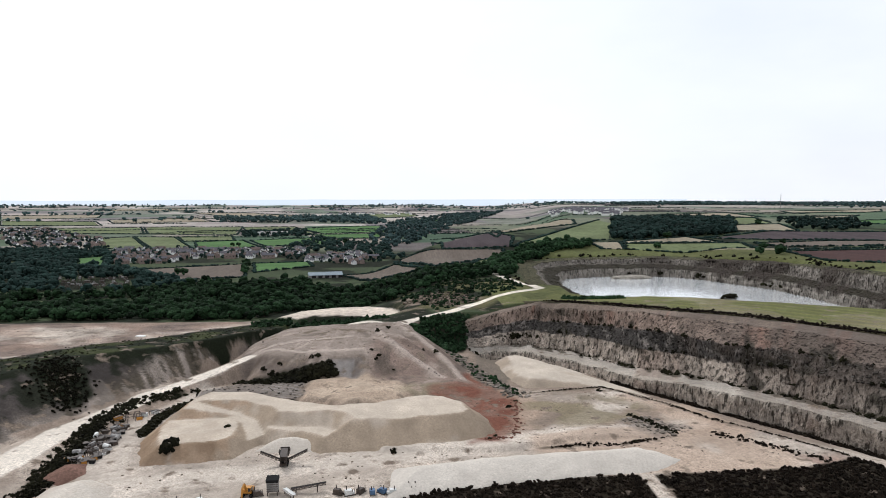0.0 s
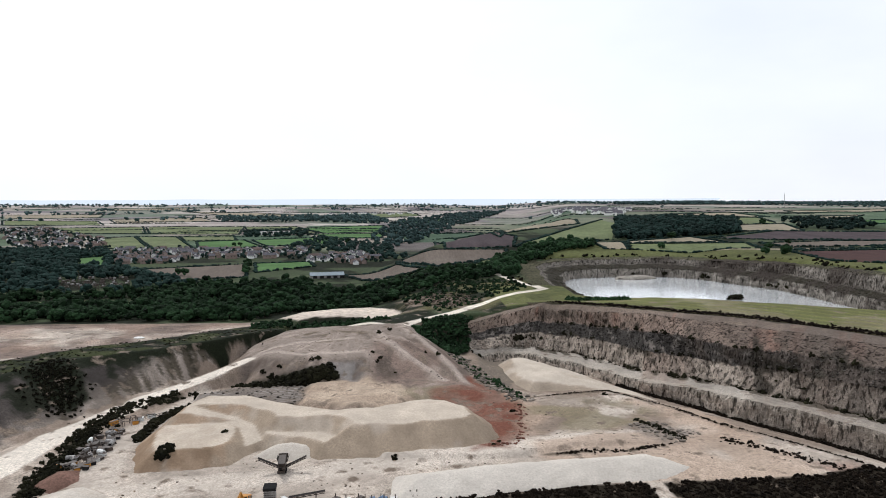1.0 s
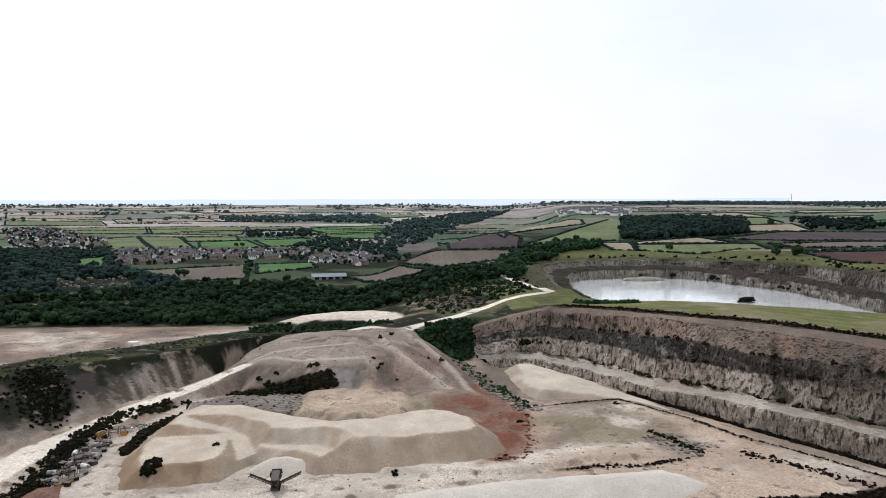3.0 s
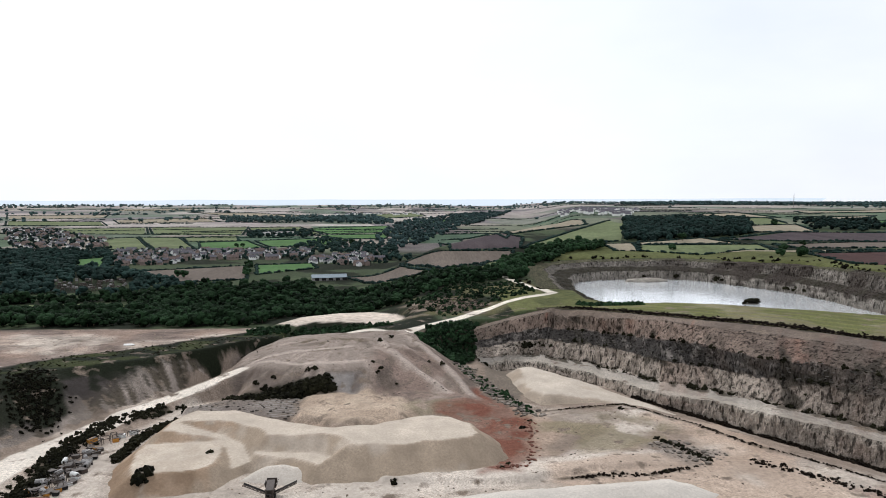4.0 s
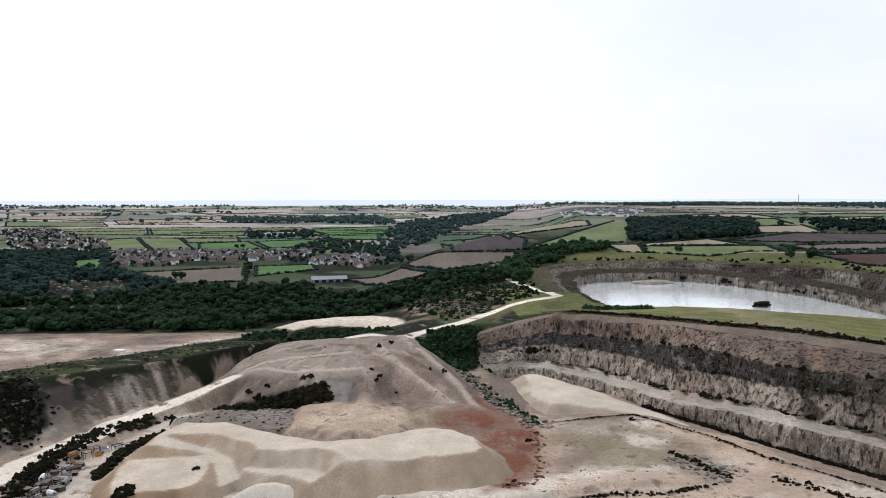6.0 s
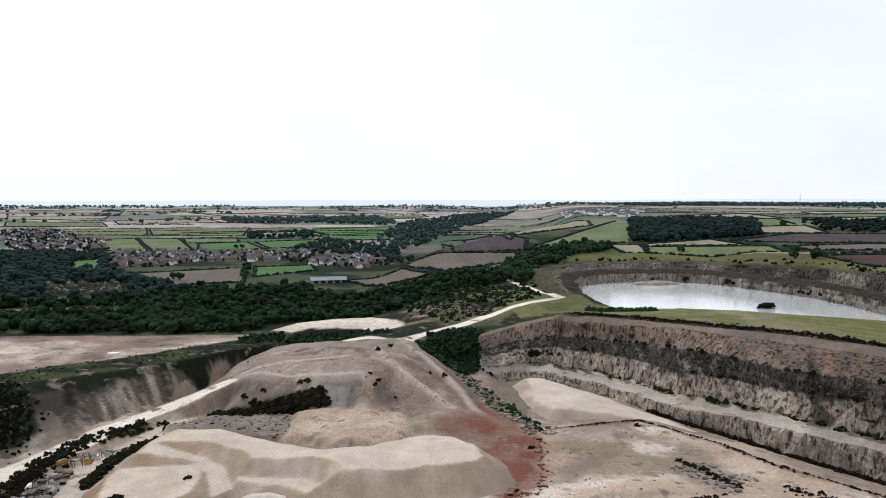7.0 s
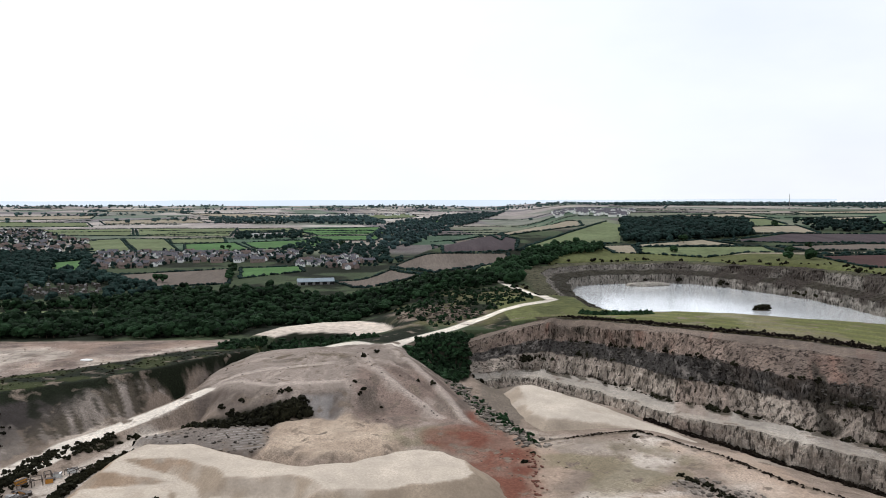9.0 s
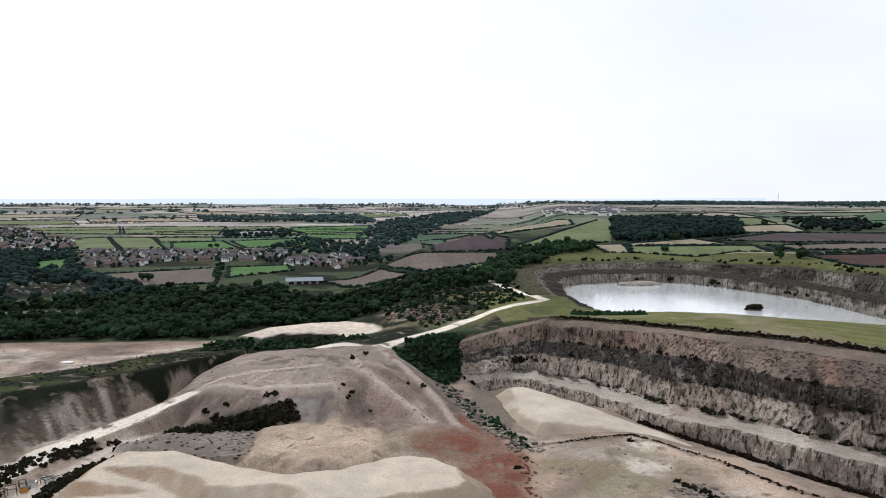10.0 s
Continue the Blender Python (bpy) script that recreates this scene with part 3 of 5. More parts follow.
    p[..., 2] += grain(s, np.arange(len(rows))[:, None] * 2.0 + 0 * s, 3.0, 3, seed + 2) * 0.8 * jag + grain(s, 0 * s, 12, 4, seed + 7) * 1.0 * np.clip(jag * 2, 0, 1)
    joint = np.abs(grain(s + 0.15 * h, h * 0.12, 5.5, 3, seed + 3))
    crack = (1 - step(joint, 0.0, 0.10)) * np.clip(jag, 0, 1)
    p[..., 0] += crack * 0.9 * out[:, 0]
    p[..., 1] += crack * 0.9 * out[:, 1]
    c = np.array([colours[n] for n in tint])[:, None, :] + 0 * p
    c = c * (1 + 0.35 * grain(s, h * 0.5, 4, 4, seed + 4) * np.clip(jag, 0, 1))[..., None]
    return p, c, s, h


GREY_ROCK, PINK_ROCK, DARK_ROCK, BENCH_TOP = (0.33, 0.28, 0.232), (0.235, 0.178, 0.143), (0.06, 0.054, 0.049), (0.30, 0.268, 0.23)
low = [(x, y, z - 3) for x, y, z in BENCH_TOE]
p, c, s, h = loft("quarry_wall", [low, BENCH_TOE, BENCH_CREST, WALL_TOE, MID_CREST, RUBBLE_TOP, TOP_CREST, TOP_BACK, [(x + 4, y + 4, z - 6) for x, y, z in TOP_BACK]],
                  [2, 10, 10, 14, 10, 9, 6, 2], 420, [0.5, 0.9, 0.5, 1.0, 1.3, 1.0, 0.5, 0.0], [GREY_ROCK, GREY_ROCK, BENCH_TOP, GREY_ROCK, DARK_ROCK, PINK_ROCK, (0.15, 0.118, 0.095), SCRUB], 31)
streak = grain(s, h * 0.2, 14, 4, 35)
c = blend(c, (0.20, 0.10, 0.072), step(grain(s, h * 0.3, 16, 3, 36), 0.1, 0.4) * step(h, 13, 19) * 0.6 * (c[..., 0] > 0.15))
c = blend(c, PINK_ROCK, step(streak, 0.1, 0.5) * 0.7 * (c[..., 0] > 0.2))
bands = np.repeat(np.repeat(np.arange(8), [2, 10, 10, 14, 10, 9, 6, 2]), p.shape[1] - 1)
growth = step(grain(s, h * 0 + np.arange(len(c))[:, None], 5, 3, 38), -0.15, 0.15)
c[19:24] = blend(c[19:24], (0.045, 0.038, 0.026), growth[19:24] * 0.85)
# shadow line along the bench's foot, painted dark in the same broken pattern
c[1:4] = blend(c[1:4], (0.05, 0.042, 0.032), growth[1:4] * 0.8)
c[10:15] = blend(c[10:15], (0.34, 0.30, 0.25), 0.7 + 0 * s[10:15])
# tumbled pale blocks break the dark ledge, soil and growth stain the faces
ledge_rows = slice(36, 47)
c[ledge_rows] = blend(c[ledge_rows], (0.19, 0.168, 0.148), step(grain(s, h * 1.6, 3.4, 4, 39), 0.18, 0.34)[ledge_rows] * 0.8)
c[47:56] = blend(c[47:56], (0.13, 0.105, 0.085), step(grain(s, h * 1.2, 7, 4, 40), 0.05, 0.3)[47:56] * 0.75)
c[22:36] = blend(c[22:36], (0.17, 0.135, 0.11), step(grain(s, h * 0.15, 3.2, 4, 44), 0.12, 0.34)[22:36] * 0.6)
# faces darken towards the wall's near end, more strongly higher up
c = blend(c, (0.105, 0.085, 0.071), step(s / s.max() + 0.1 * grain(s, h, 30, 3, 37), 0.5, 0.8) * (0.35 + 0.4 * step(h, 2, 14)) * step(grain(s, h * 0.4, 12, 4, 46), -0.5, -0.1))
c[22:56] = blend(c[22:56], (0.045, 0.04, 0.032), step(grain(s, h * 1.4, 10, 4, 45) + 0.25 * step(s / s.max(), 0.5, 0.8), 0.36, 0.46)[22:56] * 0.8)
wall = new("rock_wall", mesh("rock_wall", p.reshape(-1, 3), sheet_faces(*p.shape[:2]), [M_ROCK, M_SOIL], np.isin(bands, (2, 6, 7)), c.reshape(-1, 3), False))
tagged(wall, "stepped grey and pinkish limestone quarry wall with two benches", "rock wall", kind="structure")

tops = [14, 16, 18, 20, 20, 21, 22, 26, 29, 31, 27]
rails = [[(x, y, -4) for x, y in LAKE_BASE], [(x, y, 4.5) for x, y in LAKE_BASE], [(x * 0.93 + u * 0.07, y * 0.93 + v * 0.07, 10 + 0.1 * t) for (x, y), (u, v), t in zip(LAKE_BASE, LAKE_LEDGE, tops)],
         [(x, y, 11 + 0.2 * t) for (x, y), t in zip(LAKE_LEDGE, tops)], [(x * 0.85 + u * 0.15, y * 0.85 + v * 0.15, t) for (x, y), (u, v), t in zip(LAKE_LEDGE, LAKE_RIM, tops)],
         [(x, y, t + 1) for (x, y), t in zip(LAKE_RIM, tops)], [(2 * x - u, 2 * y - v, t - 4) for (x, y), (u, v), t in zip(LAKE_RIM, LAKE_LEDGE, tops)]]
low_end = [0.2, 0.65] + [1.0] * 9
rails = [[(x, y, 3 + (z - 3) * k) for (x, y, z), k in zip(rail, low_end)] for rail in rails]
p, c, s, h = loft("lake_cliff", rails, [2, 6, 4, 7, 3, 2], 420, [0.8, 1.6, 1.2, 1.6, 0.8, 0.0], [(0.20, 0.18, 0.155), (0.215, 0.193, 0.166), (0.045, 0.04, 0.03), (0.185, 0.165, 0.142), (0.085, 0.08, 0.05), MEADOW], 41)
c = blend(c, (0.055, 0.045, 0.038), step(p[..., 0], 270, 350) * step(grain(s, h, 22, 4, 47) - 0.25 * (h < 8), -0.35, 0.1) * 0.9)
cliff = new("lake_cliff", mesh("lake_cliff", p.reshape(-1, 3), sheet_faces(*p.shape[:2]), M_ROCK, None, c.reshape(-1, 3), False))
tagged(cliff, "grey terraced limestone cliff round the flooded pit", "cliff", kind="structure")

water = new("water", mesh("water", [(u, v, 1.6) for u, v in LAKE_RIM + NEAR_RIM[1:-1]], [list(range(len(LAKE_RIM) + len(NEAR_RIM) - 2))], M_WATER))
tagged(water, "still pale grey water of the flooded quarry pit", "lake", kind="structure")


# ---- stockpiles ----
def heap(name, poly, top, slope, label, material=M_SAND, size=0.9, cuts=(), caps=(), lumps=0.35, seed=50, sharp=1.0, pale=0.0, flat=None):
    poly = [(float(a), float(b)) for a, b in poly]
    (x0, y0), (x1, y1) = np.min(poly, 0) - 3, np.max(poly, 0) + 3
    x, y = np.meshgrid(np.arange(x0, x1, size), np.arange(y0, y1, size))
    d = inside(x + grain(x, y, 7, 3, seed) * 1.2, y + grain(x, y, 7, 3, seed + 1) * 1.2, poly)
    top = (top(x, y) if callable(top) else top) + np.clip(d, 0, 25) * 0.045 + grain(x, y, 24, 3, seed + 11) * 0.9
    h = np.minimum(d * slope, top)
    soft = np.clip(d * slope - top, -2 / sharp, 2 / sharp)
    h = h - np.where(np.abs(d * slope - top) < 2 / sharp, (2 / sharp - np.abs(soft)) ** 2 / 8 * sharp, 0)
    h = h + (grain(x, y, 10, 4, seed + 2) * lumps) * step(d, 0, 6)
    for line, wide, low_end, high_end, bank in cuts:
        r, k = off_line(x, y, line)
        h = np.minimum(h, low_end + (high_end - low_end) * k + np.maximum(np.abs(r) - wide, 0) * bank)
    for area, height, bank in caps:
        h = np.minimum(h, height + np.maximum(-inside(x + grain(x, y, 6, 3, seed + 3), y, area), 0) * bank)
    base = land(x, y)
    z = np.where(d > 0, base + h if flat is None else np.maximum(base - 0.5, flat + h), base - 0.4 + d * 0.3)
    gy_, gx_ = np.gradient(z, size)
    # flanks darker than tops: loose stone, with the slopes' shade put in
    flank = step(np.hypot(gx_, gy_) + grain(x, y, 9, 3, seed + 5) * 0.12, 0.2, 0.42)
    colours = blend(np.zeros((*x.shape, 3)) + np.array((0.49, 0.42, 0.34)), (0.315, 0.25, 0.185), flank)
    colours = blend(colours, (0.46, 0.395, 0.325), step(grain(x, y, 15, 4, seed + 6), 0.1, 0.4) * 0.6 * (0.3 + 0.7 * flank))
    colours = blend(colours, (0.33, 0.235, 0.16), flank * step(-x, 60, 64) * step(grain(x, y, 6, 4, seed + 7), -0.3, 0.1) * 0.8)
    colours = colours * (1 + 0.14 * grain(x, y, 5, 4, seed + 8) + 0.10 * grain(x * 1.0, y * 0.1, 3, 2, seed + 9) * flank)[..., None]
    colours = blend(colours, (0.56, 0.515, 0.455), pale + 0 * x)
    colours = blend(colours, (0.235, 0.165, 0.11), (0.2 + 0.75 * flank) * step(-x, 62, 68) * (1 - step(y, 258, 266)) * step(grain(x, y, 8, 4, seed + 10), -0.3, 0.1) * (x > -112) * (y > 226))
    colours = colours * 0.88
    faces = sheet_faces(*x.shape)
    keep = (d.ravel()[faces] > -1.2).any(1)
    used, inverse = np.unique(faces[keep], return_inverse=True)
    v = np.stack([x, y, z], -1).reshape(-1, 3)[used]
    centre = np.array([v[:, 0].mean(), v[:, 1].mean(), v[:, 2].min()])
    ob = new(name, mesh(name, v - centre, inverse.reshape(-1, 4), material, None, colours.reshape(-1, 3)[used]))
    ob.location = centre
    return tagged(ob, label, "stockpile", "stockpiles on the quarry floor")


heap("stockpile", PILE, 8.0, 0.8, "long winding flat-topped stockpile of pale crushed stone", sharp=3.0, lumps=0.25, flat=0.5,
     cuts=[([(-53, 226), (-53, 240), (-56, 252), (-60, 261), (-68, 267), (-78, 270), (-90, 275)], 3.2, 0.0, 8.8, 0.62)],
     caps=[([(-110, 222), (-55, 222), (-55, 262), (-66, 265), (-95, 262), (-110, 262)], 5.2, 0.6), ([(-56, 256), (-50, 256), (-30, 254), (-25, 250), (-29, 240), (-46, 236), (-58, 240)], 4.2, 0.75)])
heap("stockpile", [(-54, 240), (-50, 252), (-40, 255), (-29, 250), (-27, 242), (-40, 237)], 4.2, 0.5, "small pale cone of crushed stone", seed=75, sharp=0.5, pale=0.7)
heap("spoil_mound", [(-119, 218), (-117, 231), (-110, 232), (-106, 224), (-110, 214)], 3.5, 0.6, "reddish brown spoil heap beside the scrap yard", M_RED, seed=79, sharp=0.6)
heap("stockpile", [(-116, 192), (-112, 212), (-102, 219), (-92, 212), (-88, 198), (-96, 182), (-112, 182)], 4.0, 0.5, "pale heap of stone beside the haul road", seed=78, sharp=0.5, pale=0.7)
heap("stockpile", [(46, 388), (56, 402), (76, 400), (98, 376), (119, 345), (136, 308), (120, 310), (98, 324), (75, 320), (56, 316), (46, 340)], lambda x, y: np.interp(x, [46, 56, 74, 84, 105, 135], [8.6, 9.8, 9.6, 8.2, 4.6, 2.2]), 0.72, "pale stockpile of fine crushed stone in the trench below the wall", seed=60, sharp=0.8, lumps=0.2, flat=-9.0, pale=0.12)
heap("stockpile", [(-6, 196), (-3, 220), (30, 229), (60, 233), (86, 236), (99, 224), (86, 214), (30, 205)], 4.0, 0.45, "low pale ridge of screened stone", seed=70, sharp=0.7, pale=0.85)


# ---- shapes ----
RNG = np.random.default_rng(7)


def ball(level):
    bm = bmesh.new()
    bmesh.ops.create_icosphere(bm, subdivisions=level, radius=1.0)
    v = np.array([q.co[:] for q in bm.verts])
    f = np.array([[q.index for q in face.verts] for face in bm.faces])
    bm.free()
    return v, f


BALLS = {1: ball(1), 2: ball(2)}


def lump(level, centre, radii, wild=0.35):
    v, f = BALLS[level]
    swell = 1 + RNG.uniform(-wild, wild, (len(v), 1))
    return v * swell * radii + centre, f


def tube(points, radii, sides=6):
    """A tapered tube through the points."""
    p, rings = np.array(points, float), []
    for n in range(len(p)):
        way = p[min(n + 1, len(p) - 1)] - p[max(n - 1, 0)]
        way /= np.linalg.norm(way)
        a = np.cross(way, (1, 0, 0) if abs(way[0]) < 0.8 else (0, 1, 0))
        a /= np.linalg.norm(a)
        b = np.cross(way, a)
        t = np.arange(sides) * 2 * np.pi / sides
        rings.append(p[n] + radii[n] * (np.cos(t)[:, None] * a + np.sin(t)[:, None] * b))
    v, f = np.concatenate(rings), []
    for n in range(len(p) - 1):
        for k in range(sides):
            a, b = n * sides + k, n * sides + (k + 1) % sides
            f += [(a, b, b + sides), (a, b + sides, a + sides)]
    return v, np.array(f)


def join(pieces):
    verts, faces, start = [], [], 0
    for v, f in pieces:
        verts.append(v), faces.append(f + start)
        start += len(v)
    return np.concatenate(verts), np.concatenate(faces)


def crown(clumps, level, tall, wide):
    out = []
    for n in range(clumps):
        a, h = RNG.uniform(0, 2 * np.pi), RNG.uniform(0.0, 1.0)
        r = wide * 0.55 * math.sqrt(max(0.05, 1 - (2 * h - 0.9) ** 2)) * RNG.uniform(0.5, 1.05)
        size = wide * RNG.uniform(0.20, 0.40)
        out.append(lump(level, (r * math.cos(a), r * math.sin(a), tall * (0.30 + 0.58 * h)), (size, size, size * 0.85), 0.24))
    return join(out)


def trunk(tall):
    lean = RNG.uniform(-0.4, 0.4, 2)
    fork = np.array([lean[0] * 0.5, lean[1] * 0.5, tall * 0.38])
    out = [tube([(0, 0, -0.6), (lean[0] * 0.2, lean[1] * 0.2, tall * 0.15), fork], [0.32, 0.25, 0.18])]
    for k in range(4):
        a = k * 1.6 + RNG.uniform(0, 0.6)
        out.append(tube([fork, fork + (math.cos(a) * 0.9, math.sin(a) * 0.9, tall * 0.16), fork + (math.cos(a) * 1.7, math.sin(a) * 1.7, tall * 0.36)], [0.15, 0.10, 0.04], 5))
    return join(out)


def island_tint(m):
    """Vary a material's colour from clump to clump and from thing to thing."""
    n, l = m.node_tree.nodes, m.node_tree.links
    body = n["Principled BSDF"]
    first = body.inputs["Base Color"].links[0].from_socket
    geo, info, add = n.new("ShaderNodeNewGeometry"), n.new("ShaderNodeObjectInfo"), n.new("ShaderNodeMath")
    add.operation = "ADD"
    l.new(geo.outputs["Random Per Island"], add.inputs[0])
    l.new(info.outputs["Random"], add.inputs[1])
    span = n.new("ShaderNodeMapRange")
    span.inputs[2].default_value, span.inputs[3].default_value, span.inputs[4].default_value = 2.0, 0.1, 1.75
    l.new(add.outputs[0], span.inputs[0])
    times = n.new("ShaderNodeVectorMath")
    times.operation = "SCALE"
    l.new(first, times.inputs[0])
    l.new(span.outputs[0], times.inputs["Scale"])
    l.new(times.outputs[0], body.inputs["Base Color"])
    return m


M_LEAF = island_tint(shade("woodland_leaves", (0.0165, 0.035, 0.015), fine=1.6, coarse=0.03, amount=0.4, bump=1.0, depth=0.6, rough=0.9))
# farther leaves are tinted bluer, the distant ones lightened too, to paint haze
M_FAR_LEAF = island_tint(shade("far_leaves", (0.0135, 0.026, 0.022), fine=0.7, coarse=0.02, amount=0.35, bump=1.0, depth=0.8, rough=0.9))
M_HAZED_LEAF = island_tint(shade("hazed_leaves", (0.036, 0.06, 0.058), fine=0.7, coarse=0.02, amount=0.3, bump=0.6, depth=0.8, rough=0.9))
M_SCRUB = island_tint(shade("scrub_leaves", (0.013, 0.0125, 0.0065), fine=2.0, coarse=0.08, amount=0.4, bump=1.0, depth=0.4, rough=0.9))
M_HEATH = island_tint(shade("heath_leaves", (0.013, 0.0095, 0.0065), fine=2.0, coarse=0.15, amount=0.45, bump=1.0, depth=0.4, rough=0.9))
M_BARK = shade("bark", (0.09, 0.07, 0.05), fine=4.0, coarse=0.5, amount=0.3, bump=0.6, depth=0.1, stretch=(1, 1, 0.3))


def part(name, shape, material, parent, label=""):
    v, f = shape
    ob = new(name, mesh(name, v, f, material, smooth=False))
    ob.parent = parent
    return tagged(ob, label)


def empty(name, x=0.0, y=0.0, z=0.0, turn=0.0):
    ob = new(name)
    ob.empty_display_size = 0.5
    ob.matrix_basis = pose(x, y, z, 0, 0, turn)
    return ob


def level(x, y):
    return float(land(np.array([float(x)]), np.array([float(y)]))[0])


# ---- trees ----
CROWNS = [crown(12, 2, t, w) for t, w in ((9.5, 7.0), (8.0, 6.5), (10.5, 7.5), (7.0, 6.5), (9.0, 8.0))]
MID_CROWNS = [crown(11, 1, t, w) for t, w in ((9.5, 7.0), (8.0, 6.5), (10.5, 7.5), (7.0, 6.5), (9.0, 8.0))]
FAR_CROWNS = [crown(8, 1, t, w) for t, w in ((11, 11), (9, 12), (12, 10), (10, 13))]
TRUNKS = [trunk(t) for t in (9.5, 8.0, 10.5, 7.0, 9.0)]


def scatter(poly, gap, seed, clear=()):
    """Places in a polygon, about gap apart."""
    r = np.random.default_rng(seed)
    (x0, y0), (x1, y1) = np.min(poly, 0), np.max(poly, 0)
    x, y = np.meshgrid(np.arange(x0, x1, gap), np.arange(y0, y1, gap))
    x, y = x.ravel() + r.uniform(-0.45, 0.45, x.size) * gap, y.ravel() + r.uniform(-0.45, 0.45, y.size) * gap
    keep = inside(x, y, poly) > 0
    for hole in clear:
        keep &= inside(x, y, hole) < 0
    return x[keep], y[keep]


def woods(name, places, shapes, material, label, seed, low=0.75, high=1.25, sink=0.8):
    """Many trees nobody could count, as one mass."""
    r = np.random.default_rng(seed)
    verts, faces, start = [], [], 0
    x, y = places
    z = land(x, y)
    for n in range(len(x)):
        v, f = shapes[r.integers(len(shapes))]
        a, k = r.uniform(0, 6.28), r.uniform(low, high)
        c, q = math.cos(a) * k, math.sin(a) * k
        verts.append(np.stack([v[:, 0] * c - v[:, 1] * q + x[n], v[:, 0] * q + v[:, 1] * c + y[n], v[:, 2] * k * r.uniform(0.85, 1.15) + z[n] - sink], -1))
        faces.append(f + start)
        start += len(v)
    ob = new(name, mesh(name, np.concatenate(verts), np.concatenate(faces), material, smooth=False))
    return tagged(ob, label, "woodland", kind="stuff")


def make_tree(n, material=None):
    t = empty("tree")
    part("trunk", TRUNKS[n], M_BARK, t)
    part("crown", CROWNS[n], material or M_LEAF, t)
    return tagged(t, "dark green broadleaf tree with a rounded crown at the wood's edge", "tree", "trees along the quarry's edge")


TREES = [make_tree(n) for n in range(5)]
for n, t in enumerate(TREES):
    t.matrix_basis = pose(-250 + 33 * n, 503, level(-250 + 33 * n, 503))


def tree(x, y, k, label="", group=""):
    t = copy_thing(TREES[RNG.integers(5)], pose(0, 0, 0))
    t.matrix_basis = pose(x, y, level(x, y) - 0.3, 0, 0, RNG.uniform(0, 360)) @ Matrix.Scale(k, 4)
    return tagged(t, label, "", group)


BELT = [(-420, 560), (-330, 498), (-206, 499), (-104, 492), (-92, 560), (-40, 560), (-5, 566), (25, 590), (60, 622), (92, 650), (96, 680), (40, 690), (-60, 705), (-110, 770), (-215, 765), (-290, 700), (-420, 690)]
x, y = scatter(BELT, 7.8, 1, [[(-372, 668), (-300, 682), (-230, 666), (-262, 636), (-338, 606)]])
front = np.argsort(inside(x, y, BELT) + np.where(y > 600, 1000, 0))[:110]
for n in front:
    tree(x[n], y[n], RNG.uniform(0.6, 1.0))
rest = np.setdiff1d(np.arange(len(x)), front)
close = rest[y[rest] < 585]
rest = rest[y[rest] >= 585]
woods("wood", (x[close], y[close]), CROWNS, M_LEAF, "dense dark green broadleaf wood along the quarry's edge", 2, 0.5, 1.25)
woods("wood", (x[rest], y[rest]), MID_CROWNS, M_LEAF, "dense dark green broadleaf wood beyond the quarry", 2, 0.45, 1.35)
woods("wood", scatter([(104, 640), (120, 700), (150, 790), (202, 868), (264, 900), (254, 940), (184, 915), (120, 820), (80, 690)], 8.0, 3), MID_CROWNS, M_LEAF, "band of dark trees beside the flooded pit", 4)
woods("wood", scatter([(312, 985), (350, 976), (543, 1072), (724, 1440), (600, 1480), (465, 1462)], 11, 5), FAR_CROWNS, M_FAR_LEAF, "square dark wood among the fields on the hill", 6)
woods("wood", scatter([(-21, 1321), (40, 1539), (160, 2104), (449, 3137), (520, 3400), (300, 3200), (-18, 2514), (-86, 1514)], 25, 7), FAR_CROWNS, M_HAZED_LEAF, "tree-filled valley winding between fields", 8)
woods("wood", scatter([(-206, 1660), (-22, 1420), (-10, 1200), (20, 1060), (-20, 1040), (-60, 1140), (-228, 1300)], 19, 9), FAR_CROWNS, M_FAR_LEAF, "trees scattered behind the village", 10, 0.6, 0.9)
woods("wood", scatter([(-740, 2774), (-354, 2816), (-139, 2890), (-35, 2285), (-310, 2460), (-649, 2468)], 26, 11), FAR_CROWNS, M_HAZED_LEAF, "long dark wood far across the valley", 12, 1.0, 1.5)
woods("wood", scatter([(-424, 1863), (-264, 1904), (-227, 1685), (-381, 1674)], 20, 13), FAR_CROWNS, M_FAR_LEAF, "trees round a farm in the valley", 14, 0.7, 1.1)
woods("wood", scatter([(835, 1473), (1003, 1467), (900, 1250), (770, 1123), (715, 1183)], 22, 15), FAR_CROWNS, M_FAR_LEAF, "loose wood among pale fields", 16, 0.7, 1.1)
TOWN_TREES = scatter([(-700, 820), (-430, 700), (-290, 715), (-200, 780), (-270, 805), (-360, 920), (-400, 980), (-520, 1240), (-800, 1300)], 12.5, 17, [[(-400, 812), (-322, 845), (-285, 734), (-365, 730)], [(-517, 1114), (-490, 1155), (-416, 977), (-440, 955)]])
woods("wood", TOWN_TREES, FAR_CROWNS, M_FAR_LEAF, "dark trees and gardens below the town", 18, 0.6, 1.0)
x, y = RNG.uniform(-2800, 2900, 4200), RNG.uniform(2500, 4850, 4200)
keep = (grain(x, y * 1.6, 420, 4, 61) > 0.22 - 0.3 * step(y, 3300, 4700)) & (np.abs(x) < 0.75 * y)
woods("wood", (x[keep], y[keep]), FAR_CROWNS, M_HAZED_LEAF, "far woods along the skyline", 19, 0.7, 1.3)
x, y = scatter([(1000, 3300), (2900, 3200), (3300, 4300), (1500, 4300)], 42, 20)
woods("wood", (x, y), FAR_CROWNS, M_HAZED_LEAF, "wooded ridge on the skyline", 21, 1.0, 1.5)

